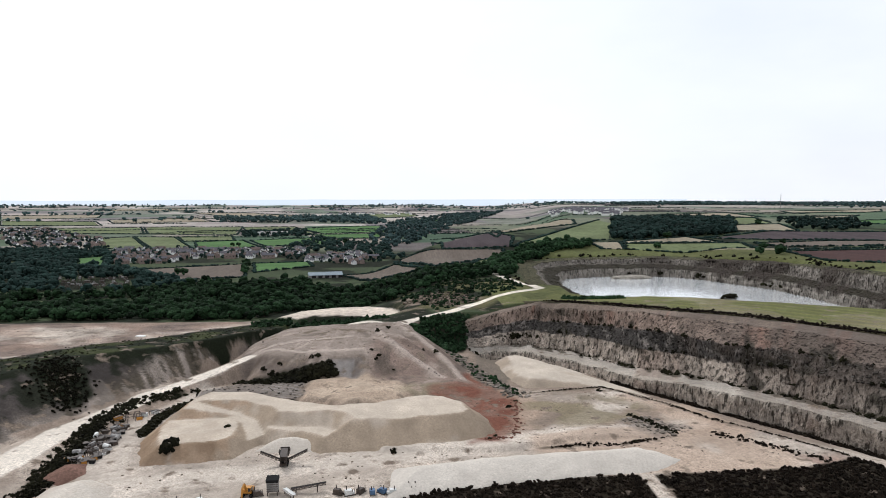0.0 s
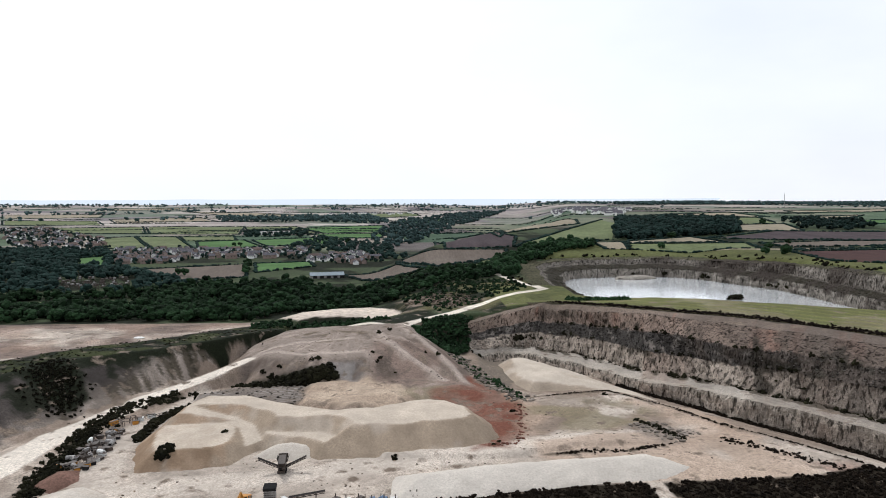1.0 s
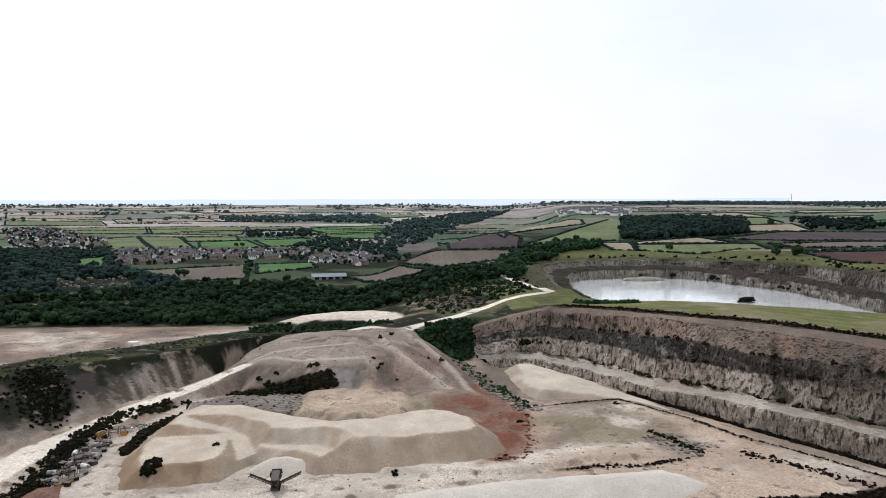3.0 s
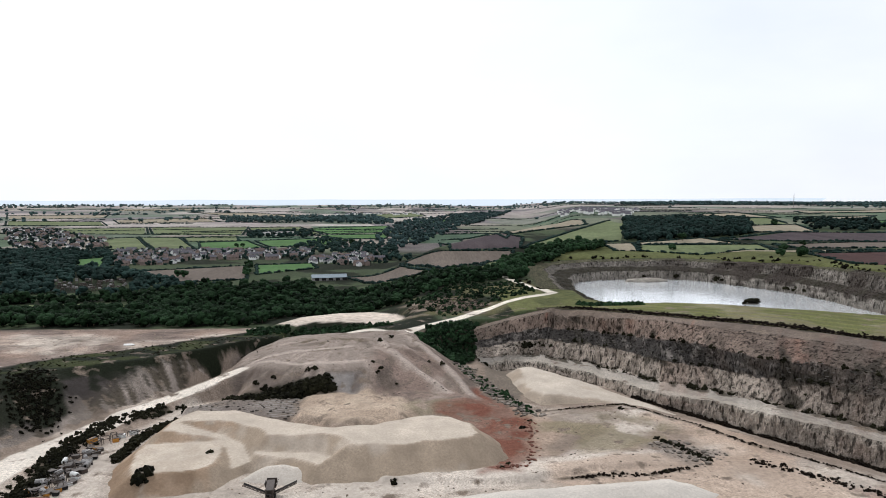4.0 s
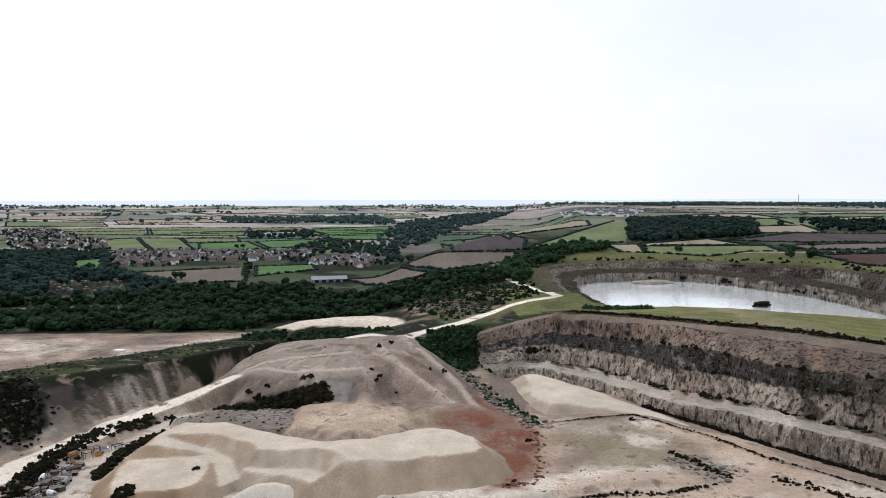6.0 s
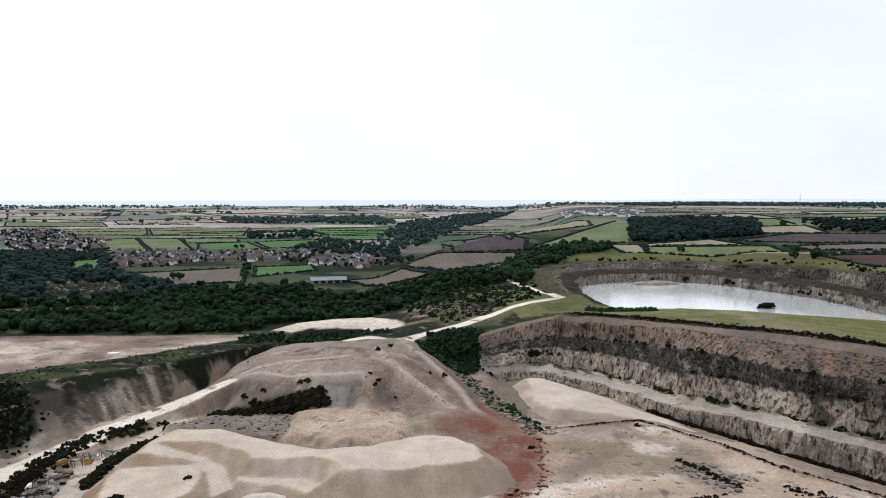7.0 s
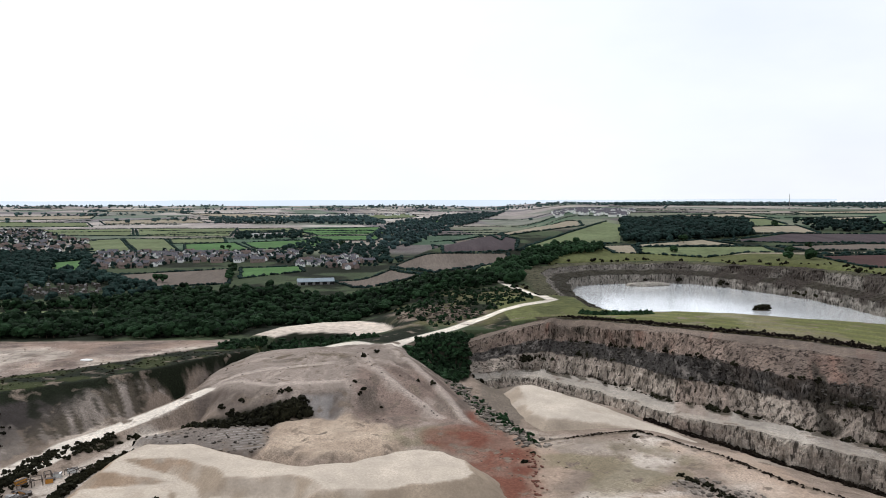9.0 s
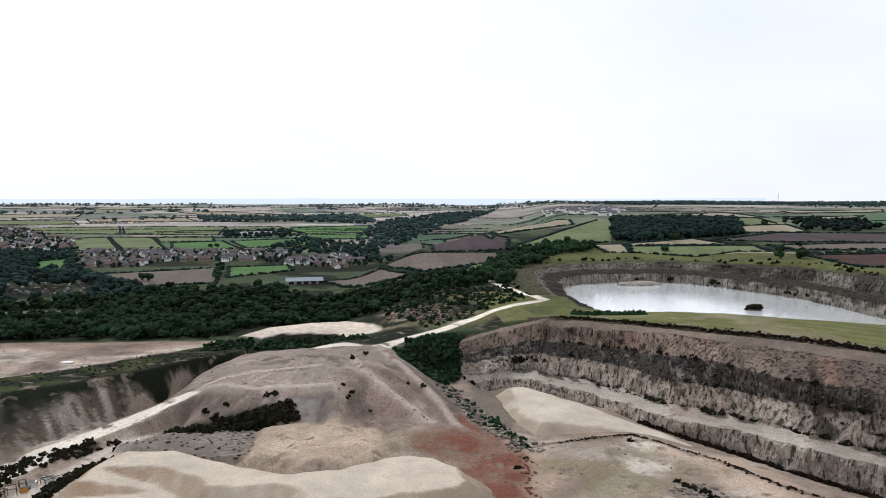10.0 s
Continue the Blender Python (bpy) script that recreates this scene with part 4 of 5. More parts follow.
# ---- fields ----
FIELD = {
    "green": (shade("pasture", (0.064, 0.122, 0.043), fine=0.15, coarse=0.012, amount=0.22, bump=0.3, depth=0.4), "bright green pasture field bounded by hedges"),
    "olive": (shade("rough_grass", (0.108, 0.127, 0.063), fine=0.15, coarse=0.012, amount=0.25, bump=0.3, depth=0.4), "dull olive grass field bounded by hedges"),
    "tan": (shade("stubble", (0.225, 0.195, 0.142), fine=0.2, coarse=0.012, amount=0.2, bump=0.3, depth=0.3, stretch=(3, 0.3, 1)), "pale tan stubble field after harvest"),
    "brown": (shade("turned_soil", (0.112, 0.092, 0.076), fine=0.2, coarse=0.012, amount=0.22, bump=0.4, depth=0.4, stretch=(3, 0.3, 1)), "brown ploughed field"),
    "purple": (shade("dark_soil", (0.055, 0.043, 0.045), fine=0.2, coarse=0.012, amount=0.22, bump=0.4, depth=0.4, stretch=(3, 0.3, 1)), "dark purplish brown ploughed field"),
    "red": (shade("red_soil", (0.056, 0.032, 0.029), fine=0.2, coarse=0.012, amount=0.22, bump=0.4, depth=0.4, stretch=(3, 0.3, 1)), "dark reddish ploughed field"),
}
HEDGES = []


def field(kind, a, b, c, d, hedge="abcd"):
    """A field draped on the land between four corners; hedge: the sides that have one."""
    n = 28
    u, v = np.meshgrid(np.linspace(0, 1, n), np.linspace(0, 1, n))
    u2, v2 = u + grain(u * 100, v * 100, 30, 2, 71) * 0.012, v + grain(u * 100, v * 100, 30, 2, 72) * 0.012
    q = [np.array(p, float) for p in (a, b, c, d)]
    p = [(1 - u2) * (1 - v2) * q[0][k] + u2 * (1 - v2) * q[1][k] + u2 * v2 * q[2][k] + (1 - u2) * v2 * q[3][k] for k in (0, 1)]
    z = land(*p) + 0.5
    edge = (u == 0) | (u == 1) | (v == 0) | (v == 1)
    z = np.where(edge, z - 1.2, z)
    centre = np.array([p[0].mean(), p[1].mean(), z.min()])
    material, label = FIELD[kind]
    ob = new("field", mesh("field", np.stack([*p, z], -1).reshape(-1, 3) - centre, sheet_faces(n, n), material))
    ob.location = centre
    tagged(ob, label, "field", "fields of the farmland")
    for side, (s0, s1) in zip("abcd", ((a, b), (b, c), (c, d), (d, a))):
        if side in hedge:
            HEDGES.append((s0, s1))


field("olive", (-718, 1667), (-652, 1701), (-472, 1301), (-565, 1320))
field("olive", (-648, 1702), (-553, 1699), (-387, 1297), (-464, 1301))
field("olive", (-543, 1698), (-420, 1722), (-373, 1556), (-478, 1530))
field("green", (-448, 1511), (-355, 1556), (-275, 1359), (-380, 1297))
field("green", (-339, 1558), (-183, 1665), (-142, 1470), (-269, 1374))
field("green", (-309, 2051), (-61, 2215), (-37, 1878), (-207, 1818))
field("green", (-238, 1771), (-43, 1810), (-53, 1656), (-146, 1630))
field("olive", (-1061, 2138), (-803, 2167), (-666, 1813), (-929, 1871))
field("olive", (-794, 2165), (-491, 2159), (-416, 1765), (-656, 1815))
field("olive", (-484, 2129), (-331, 2143), (-222, 1818), (-398, 1811))
field("tan", (-1083, 2595), (-806, 2770), (-670, 2508), (-976, 2383))
field("tan", (-1063, 3383), (-680, 3229), (-372, 2957), (-637, 2810))
field("tan", (-1749, 3099), (-1328, 3127), (-1210, 2821), (-1549, 2743))
field("olive", (-1448, 2562), (-1075, 2481), (-961, 2259), (-1279, 2262))
field("tan", (-1680, 4111), (-1326, 4333), (-1104, 3605), (-1511, 3627))
field("brown", (-354, 926), (-226, 994), (-189, 836), (-272, 812))
field("green", (-214, 1002), (-139, 1024), (-122, 953), (-188, 882))
field("green", (-517, 1114), (-490, 1155), (-416, 977), (-440, 955), "ac")
field("olive", (-361, 664), (-300, 674), (-238, 662), (-335, 615), "")
field("brown", (-73, 846), (-7, 871), (31, 723), (-46, 797))
field("brown", (-7, 885), (134, 880), (131, 836), (38, 746))
field("purple", (70, 1499), (172, 1024), (147, 898), (55, 881))
field("tan", (207, 1817), (376, 1464), (345, 1321), (161, 1088))
field("brown", (121, 1595), (209, 1772), (157, 1065), (145, 1013))
field("olive", (151, 898), (432, 1461), (431, 1359), (307, 978), "ad")
field("olive", (95, 810), (136, 829), (106, 721), (62, 699))
field("tan", (262, 933), (309, 941), (295, 879), (266, 882))
field("tan", (319, 950), (440, 1019), (458, 937), (310, 923))
field("olive", (307, 915), (478, 920), (451, 831), (299, 878))
field("tan", (607, 1687), (946, 1929), (887, 1604), (575, 1560))
field("olive", (573, 1535), (843, 1575), (759, 1350), (649, 1285), "ab")
field("tan", (642, 1271), (752, 1307), (690, 1136), (574, 1127))
field("purple", (458, 1001), (629, 1127), (912, 1098), (748, 898))
field("brown", (495, 920), (759, 912), (658, 790), (488, 850))
field("tan", (367, 868), (443, 815), (650, 780), (462, 796), "c")
field("red", (454, 773), (629, 754), (493, 589), (432, 658))
field("tan", (979, 1603), (1172, 1674), (961, 1427), (900, 1451))
field("green", (978, 1424), (1269, 1532), (1054, 1270), (916, 1314))
field("tan", (1232, 2144), (1692, 2300), (1542, 2095), (1109, 1870))
field("olive", (-151, 3135), (33, 3384), (77, 2922), (-110, 2751))
field("green", (-18, 2552), (183, 2696), (170, 2514), (22, 2318))


def hedge(pairs, name, label, gap=3.6, seed=80, thick=1.5):
    r = np.random.default_rng(seed)
    x, y = [], []
    for (ax, ay), (bx, by) in pairs:
        n = max(2, int(math.hypot(bx - ax, by - ay) / gap))
        k = np.linspace(0, 1, n)
        keep = r.uniform(0, 1, n) < 0.94
        x.append((ax + (bx - ax) * k)[keep]), y.append((ay + (by - ay) * k)[keep])
    x, y = np.concatenate(x), np.concatenate(y)
    x, y = x + r.uniform(-0.7, 0.7, len(x)), y + r.uniform(-0.7, 0.7, len(y))
    shapes = [join([lump(1, (0, 0, 1.0), (2.7, thick, 1.4))]) for _ in range(5)]
    ob = woods(name, (x, y), shapes, M_FAR_LEAF, label, seed, 0.7, 1.5, 0.3)
    return tagged(ob, "", "hedge")


hedge(HEDGES, "hedgerows", "dark hedges between the fields")
far_hedges = []
for n in range(110):
    y = RNG.uniform(1500, 4300)
    x = RNG.uniform(-0.72, 0.72) * y
    far_hedges.append(((x, y), (x + RNG.uniform(120, 420), y + RNG.uniform(-40, 70))))
hedge(far_hedges, "far_hedgerows", "far dark hedges across the valley", 4.5, 81, 2.0)
for x, y in ((-278, 860), (-268, 852), (415, 756), (434, 748), (344, 886), (393, 975), (700, 1290), (-150, 1480), (-135, 1490), (-120, 1500), (-330, 1360), (-322, 1372), (460, 830), (520, 890), (-200, 880), (-205, 905), (-208, 930), (-215, 955), (-220, 980)):
    tree(x, y, RNG.uniform(0.9, 1.35), "lone dark broadleaf tree at a field's edge", "trees in the fields")

# ---- houses ----
M_BRICK = shade("house_brick", (0.225, 0.175, 0.15), fine=3.0, coarse=0.3, amount=0.2, bump=0.2, depth=0.05)
M_RENDER = shade("white_render", (0.74, 0.73, 0.70), fine=2.0, coarse=0.3, amount=0.1, bump=0.1, depth=0.03)
M_SLATE = shade("roof_slate", (0.11, 0.105, 0.115), fine=2.5, coarse=0.3, amount=0.25, bump=0.4, depth=0.08)
M_TILE = shade("roof_tile", (0.125, 0.095, 0.085), fine=2.5, coarse=0.3, amount=0.25, bump=0.4, depth=0.08)
M_GLASS = shade("window_glass", (0.03, 0.035, 0.04), fine=1.0, coarse=0.3, amount=0.1, bump=0.0, depth=0.01, rough=0.1)


def box(x0, x1, y0, y1, z0, z1):
    v = np.array([(x, y, z) for z in (z0, z1) for y in (y0, y1) for x in (x0, x1)], float)
    f = [(0, 2, 3), (0, 3, 1), (4, 5, 7), (4, 7, 6), (0, 1, 5), (0, 5, 4), (2, 6, 7), (2, 7, 3), (0, 4, 6), (0, 6, 2), (1, 3, 7), (1, 7, 5)]
    return v, np.array(f)


def gable(long, deep, eaves, ridge, over=0.0, thick=0.0):
    """A gabled body; with thick, the two roof slopes alone."""
    x, y = long / 2 + over, deep / 2 + over
    if not thick:
        v = [(-x, -y, -1.5), (x, -y, -1.5), (x, y, -1.5), (-x, y, -1.5), (-x, -y, eaves), (x, -y, eaves), (x, y, eaves), (-x, y, eaves), (-x, 0, ridge), (x, 0, ridge)]
        f = [(0, 1, 5), (0, 5, 4), (2, 3, 7), (2, 7, 6), (1, 2, 6), (1, 6, 5), (5, 6, 9), (3, 0, 4), (3, 4, 7), (7, 4, 8), (4, 5, 9), (4, 9, 8), (6, 7, 8), (6, 8, 9)]
        return np.array(v, float), np.array(f)
    drop = over * (ridge - eaves) / (deep / 2)
    out = []
    for s in (-1, 1):
        v = [(-x, s * y, eaves - drop), (x, s * y, eaves - drop), (x, 0, ridge), (-x, 0, ridge)]
        v = np.array(v + [(a, b, c + thick) for a, b, c in v], float)
        out.append((v, box(0, 1, 0, 1, 0, 1)[1][:, :] * 0 + np.array([(0, 1, 2), (0, 2, 3), (4, 6, 5), (4, 7, 6), (0, 5, 1), (0, 4, 5), (1, 6, 2), (1, 5, 6), (2, 7, 3), (2, 6, 7), (3, 4, 0), (3, 7, 4)])))
    return join(out)


def make_house(long, deep, eaves, ridge, wall, roof, label):
    h = empty("house")
    part("wall", gable(long, deep, eaves, ridge), wall, h)
    part("roof", gable(long, deep, eaves + 0.05, ridge + 0.05, 0.4, 0.25), roof, h)
    part("chimney", box(long * 0.3, long * 0.3 + 0.9, -0.5, 0.5, ridge - 0.8, ridge + 1.3), M_BRICK, h)
    for s in (-1, 1):
        for k in (-0.3, 0.0, 0.3):
            part("window", box(k * long - 0.6, k * long + 0.6, s * (deep / 2 + 0.02) - 0.05, s * (deep / 2 + 0.02) + 0.05, 3.2, 4.4), M_GLASS, h)
    return tagged(h, label, "house", "houses of the town")


HOUSES = [
    make_house(9, 7.5, 5.2, 8.2, M_BRICK, M_SLATE, "brick house with a grey slate roof"),
    make_house(17, 8, 5.4, 8.6, M_BRICK, M_TILE, "pair of brick houses with a red tiled roof"),
    make_house(10, 8, 5.0, 8.0, M_RENDER, M_SLATE, "white rendered house with a grey slate roof"),
    make_house(20, 8, 5.6, 8.8, M_BRICK, M_SLATE, "brick terrace with a long grey roof"),
]
for n, h in enumerate(HOUSES):
    h.matrix_basis = pose(-300 + 30 * n, 1090, level(-300 + 30 * n, 1090), 0, 0, 20)


def town(poly, gap, seed, turn, white=0.3):
    r = np.random.default_rng(seed)
    for x, y in zip(*scatter(poly, gap, seed)):
        k = 2 if r.uniform() < white else r.choice([0, 1, 1, 3])
        copy_thing(HOUSES[k], pose(x, y, level(x, y), 0, 0, turn + r.choice([0, 90]) + r.uniform(-12, 12)) @ Matrix.Scale(r.uniform(0.7, 0.95), 4))


town([(-529, 1274), (-405, 1000), (-335, 1008), (-337, 1095), (-245, 1096), (-150, 1122), (-172, 1290), (-292, 1298), (-413, 1295)], 19, 31, 10, 0.5)
town([(-165, 1040), (-139, 1024), (-90, 1000), (-63, 975), (-37, 1061), (-71, 1190), (-145, 1119)], 18, 32, 25, 0.55)
town([(-1180, 2070), (-1090, 2150), (-714, 1660), (-536, 1290), (-612, 1255), (-680, 1240)], 34, 33, -15, 0.55)


woods("wood", scatter([(-529, 1274), (-405, 1000), (-335, 1008), (-337, 1095), (-245, 1096), (-150, 1122), (-172, 1290), (-292, 1298), (-413, 1295)], 14, 34), MID_CROWNS, M_FAR_LEAF, "garden trees among the houses", 35, 0.5, 0.9)
woods("wood", scatter([(-1180, 2070), (-1090, 2150), (-714, 1660), (-536, 1290), (-612, 1255), (-680, 1240)], 23, 36), MID_CROWNS, M_FAR_LEAF, "garden trees among the houses", 37, 0.6, 1.0)
woods("wood", scatter([(-192, 1090), (-46, 1122), (-20, 1000), (-110, 1000)], 15, 38), MID_CROWNS, M_FAR_LEAF, "garden trees among the houses", 39, 0.5, 0.9)


def far_town(poly, gap, seed):
    r = np.random.default_rng(seed)
    walls, roofs = [], []
    for x, y in zip(*scatter(poly, gap, seed)):
        z, a = level(x, y), r.uniform(0, 3.14)
        turn = np.array([(math.cos(a), math.sin(a)), (-math.sin(a), math.cos(a))])
        size = r.uniform(10, 22)
        for shape, out in ((gable(size, 9, 5.5, 9), walls), (gable(size, 9, 5.55, 9.05, 0.4, 0.3), roofs)):
            v = shape[0].copy()
            v[:, :2] = v[:, :2] @ turn + (x, y)
            v[:, 2] += z
            out.append((v, shape[1]))
    t = empty("far_town", *np.mean(poly, 0), 0)
    for name, pieces, material in (("walls", walls, M_RENDER), ("roofs", roofs, M_SLATE)):
        v, f = join(pieces)
        part(name, (v - np.array([*np.mean(poly, 0), 0]), f), material, t)
    return tagged(t, "far pale houses of a town on the rising ground", "town", kind="stuff")


far_town([(614, 2800), (761, 2245), (540, 1620), (420, 1853)], 40, 41)
far_town([(-330, 3000), (60, 3050), (40, 3300), (-300, 3250)], 70, 42)

# ---- far skyline ----
M_HAZE = bpy.data.materials.new("glowing_hills")
M_HAZE.use_nodes = True
p = M_HAZE.node_tree.nodes["Principled BSDF"]
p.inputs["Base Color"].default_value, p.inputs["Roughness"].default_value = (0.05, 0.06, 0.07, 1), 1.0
# the hills glow pale blue, their haze put in as emission
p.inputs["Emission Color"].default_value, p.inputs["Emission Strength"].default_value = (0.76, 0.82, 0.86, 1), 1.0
x = np.linspace(-3500, 3500, 200)
top = 106 + grain(x, 0 * x, 900, 4, 91) * 9 + np.interp(x, [-3500, 0, 2000, 3500], [-4, -6, 6, 10])
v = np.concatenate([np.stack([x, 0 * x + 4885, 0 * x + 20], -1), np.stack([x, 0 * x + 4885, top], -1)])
tagged(new("backdrop", mesh("backdrop", v, sheet_faces(2, 200), M_HAZE)), "pale blue hills in the far distance, glowing in place of haze", "hills", kind="structure")

# ---- scrub ----
BUSHES = []
for _ in range(6):
    a, r = RNG.uniform(0, 6.28, 7), np.sqrt(RNG.uniform(0, 1, 7)) * 0.9
    BUSHES.append(join([lump(1, (r[n] * math.cos(a[n]), r[n] * math.sin(a[n]), RNG.uniform(0.1, 1.0) * (1.1 - 0.8 * r[n])), np.array((1, 1, 0.9)) * RNG.uniform(0.26, 0.5), 0.55) for n in range(7)]))
FULL_BUSHES = []
for _ in range(6):
    a, r = RNG.uniform(0, 6.28, 15), np.sqrt(RNG.uniform(0, 1, 15)) * 0.85
    FULL_BUSHES.append(join([lump(2 if n % 2 else 1, (r[n] * math.cos(a[n]), r[n] * math.sin(a[n]), RNG.uniform(0.1, 1.15) * (1.15 - r[n])), np.array((1, 1, 0.9)) * RNG.uniform(0.2, 0.42), 0.5) for n in range(15)]))
BUSH_MESH = [mesh("bush", v, f, M_SCRUB, smooth=False) for v, f in FULL_BUSHES]


def bush(x, y, size, z=None, label="dark rounded bush on bare stony ground"):
    ob = new("bush", BUSH_MESH[RNG.integers(6)])
    ob.matrix_basis = pose(x, y, (level(x, y) if z is None else z) - 0.15 * size, 0, 0, RNG.uniform(0, 360)) @ Matrix.Diagonal((size, size, size * RNG.uniform(0.8, 1.2), 1))
    return tagged(ob, label, "bush", "bushes in the quarry")


def along(line, wide, gap, seed, a=0.0, b=1.0, keep=0.8):
    """Places strewn along a line, wide metres to each side."""
    r = np.random.default_rng(seed)
    q = spline(line, 400)[int(400 * a):int(400 * b)]
    reach = np.r_[0, np.cumsum(np.hypot(*np.diff(q[:, :2], axis=0).T))]
    n = int(reach[-1] / gap)
    k = np.sort(r.uniform(0, reach[-1], n))
    p = np.stack([np.interp(k, reach, q[:, i]) for i in range(q.shape[1])], -1)
    p[:, :2] += r.normal(0, wide, (n, 2))
    return p[r.uniform(0, 1, n) < keep]


def strip(name, places, size, label, seed, material=None):
    shapes = [(v * size, f) for v, f in BUSHES]
    ob = woods(name, (places[:, 0], places[:, 1]), shapes, material or M_SCRUB, label, seed, 0.5, 1.3, 0.15 * size)
    return tagged(ob, "", "scrub")


strip("scrub", np.stack(scatter([(-16, 190), (15, 203), (52, 208), (78, 211), (79, 178), (-16, 174)], 1.9, 101), -1), 1.2, "dark brown brambles along the bank at the quarry's edge", 102, M_HEATH)
strip("scrub", np.stack(scatter([(85, 211), (110, 212), (139, 214), (160, 220), (178, 211), (190, 180), (84, 178)], 1.9, 103), -1), 1.2, "dark brown brambles along the bank at the quarry's edge", 104, M_HEATH)
strip("scrub", along(ROAD_SCRUB, 2.2, 0.22, 105), 1.2, "dark scrub strip between haul road and yard", 106)
strip("scrub", along([(a + 2.5, b - 1.5) for a, b in ROAD_SCRUB[3:]], 1.6, 0.3, 173), 1.1, "dark brambles between haul road and scrap yard", 174)
strip("scrub", along([(-90, 306), (-97, 298), (-101, 285), (-102, 270), (-101, 260)], 0.8, 0.16, 107), 1.6, "dark brambles down the stockpile's side", 108)
# black bushes for both the thicket and the shade below the knoll
strip("scrub", along([(-80, 331), (-68, 330.5), (-54, 331), (-44, 333), (-37, 336)], 1.6, 0.07, 109), 2.3, "black thicket and shaded hollow under the knoll", 110)
strip("scrub", np.stack(scatter([(6, 408), (14, 424), (32, 442), (42, 436), (41, 414), (36, 396), (27, 384), (20, 388)], 2.4, 111), -1), 2.6, "dense dark green bushes on the slope below the track", 112, M_LEAF)
strip("scrub", along([(56, 239), (71, 239.5), (84, 240.5), (101, 246)], 0.6, 0.3, 167), 0.55, "dark brambles along a low bank on the quarry floor", 168, M_HEATH)
strip("scrub", along([(97, 276), (101, 266), (105, 256), (107, 250)], 0.8, 0.4, 169), 0.9, "dark brambles beside a bare rock outcrop", 170)
strip("scrub", along([(122, 250), (130, 242), (140, 232), (152, 216)], 1.4, 0.25, 171), 0.6, "rusty brown heath at the quarry floor's edge", 172, M_HEATH)
strip("scrub", along(TRENCH[3:], 1.0, 0.3, 113), 0.55, "low brown scrub along the trench's edge", 114, M_HEATH)
strip("scrub", along([(a + 5.5, b + 4.5) for a, b, _ in TOP_BACK], 3.0, 0.14, 115, 0.22), 0.8, "dark scrub between wall top and grass", 116, M_HEATH)
strip("scrub", np.stack(scatter([(-98, 425), (-60, 436), (-18, 434), (-6, 440), (-14, 464), (-30, 474), (-34, 484), (-60, 486), (-72, 472), (-90, 478), (-100, 470)], 4.6, 117), -1), 2.6, "green scrub round the sandy clearing", 118, M_LEAF)
strip("scrub", np.stack(scatter([(4, 522), (22, 462), (60, 500), (104, 545), (104, 640), (60, 615), (20, 580), (0, 555)], 6.5, 119), -1), 2.4, "scattered scrub on rough ground", 120, M_LEAF)
strip("scrub", along([(-86, 414), (-112, 392), (-138, 366), (-160, 348), (-182, 322), (-200, 280)], 9.0, 0.3, 121), 0.5, "rough grass and scrub on the spoil bank", 122)
strip("scrub", along([(-162, 318), (-152, 305), (-145, 290)], 5.0, 0.055, 123), 0.9, "dark thicket on the spoil bank's shoulder", 124)
strip("scrub", along(LAKE_RIM[1:], 7.0, 4.5, 125, 0, 1, 0.8), 2.4, "dark scrub along the flooded pit's rim", 126)
for x, y, size in ((-82, 236, 3.6), (-83, 240, 2.8), (-66, 253, 1.8), (-3.5, 238, 1.6), (103, 266, 1.5), (88, 241, 1.2), (95, 312, 1.3), (-43, 343.5, 1.7), (-46, 342.5, 1.3), (-70, 341, 1.6), (-62, 341, 1.4), (-16, 352, 1.2), (-12, 347, 1.5), (-13, 344, 1.3), (-4, 342, 1.0), (12, 362, 1.3), (18, 356, 1.5), (47, 289, 1.6), (52, 296, 1.4), (-14, 385, 1.6), (-8, 392, 1.8), (5, 244, 0.9), (33, 246, 1.0), (36, 250, 1.0), (-162, 425, 0.8), (-98, 322, 1.8), (-96, 316, 1.4)):
    bush(x, y, size, None if (x, y) not in ((-82, 236), (-83, 240), (-66, 253)) else {236: 4.0, 240: 5.0, 253: 5.0}[y])
for x, y, z in along(WALL_TOE, 0.7, 1.5, 127, 0.3, 1.0, 0.9):
    bush(x - 1.0, y - 0.6, RNG.choice([0.6, 0.9, 1.3, 2.1]) * np.interp(x, [110, 150], [0.6, 1.05]), z - 0.2, "dark bush at the foot of the rock wall")
for x, y, z in along(MID_CREST, 1.0, 3.4, 128, 0.25, 1.0, 0.8):
    bush(x + 1.2, y + 0.8, RNG.choice([0.7, 1.0, 1.5]), z + 0.6, "dark bush on a ledge of the rock wall")
for x, y, z in along(RUBBLE_TOP, 1.0, 3.4, 129, 0.2, 1.0, 0.8):
    bush(x - 0.6, y - 0.4, RNG.choice([0.8, 1.2, 1.6]), z, "dark bush on a ledge of the rock wall")
for x, y, z in along(MID_CREST, 1.0, 1.4, 130, 0.08, 0.2, 0.9):
    bush(x - 1, y - 2.5, RNG.choice([1.4, 1.9, 2.4]), z - 3.5, "dark bush at the foot of the rock wall")
for x, y, z in along(WALL_TOE, 0.5, 9, 131, 0.45, 1.0):
    bush(x + 1.6, y + 1.0, RNG.choice([0.7, 1.0]), z + RNG.uniform(2, 7), "dark bush growing from the rock face")
for x, y, z in along([(a, b, 4.5) for a, b in LAKE_BASE], 2.0, 9, 132, 0.5, 1.0):
    bush(x + 4, y, RNG.choice([2.0, 3.0, 4.0]), z + 1, "dark bush at the foot of the lake cliff")
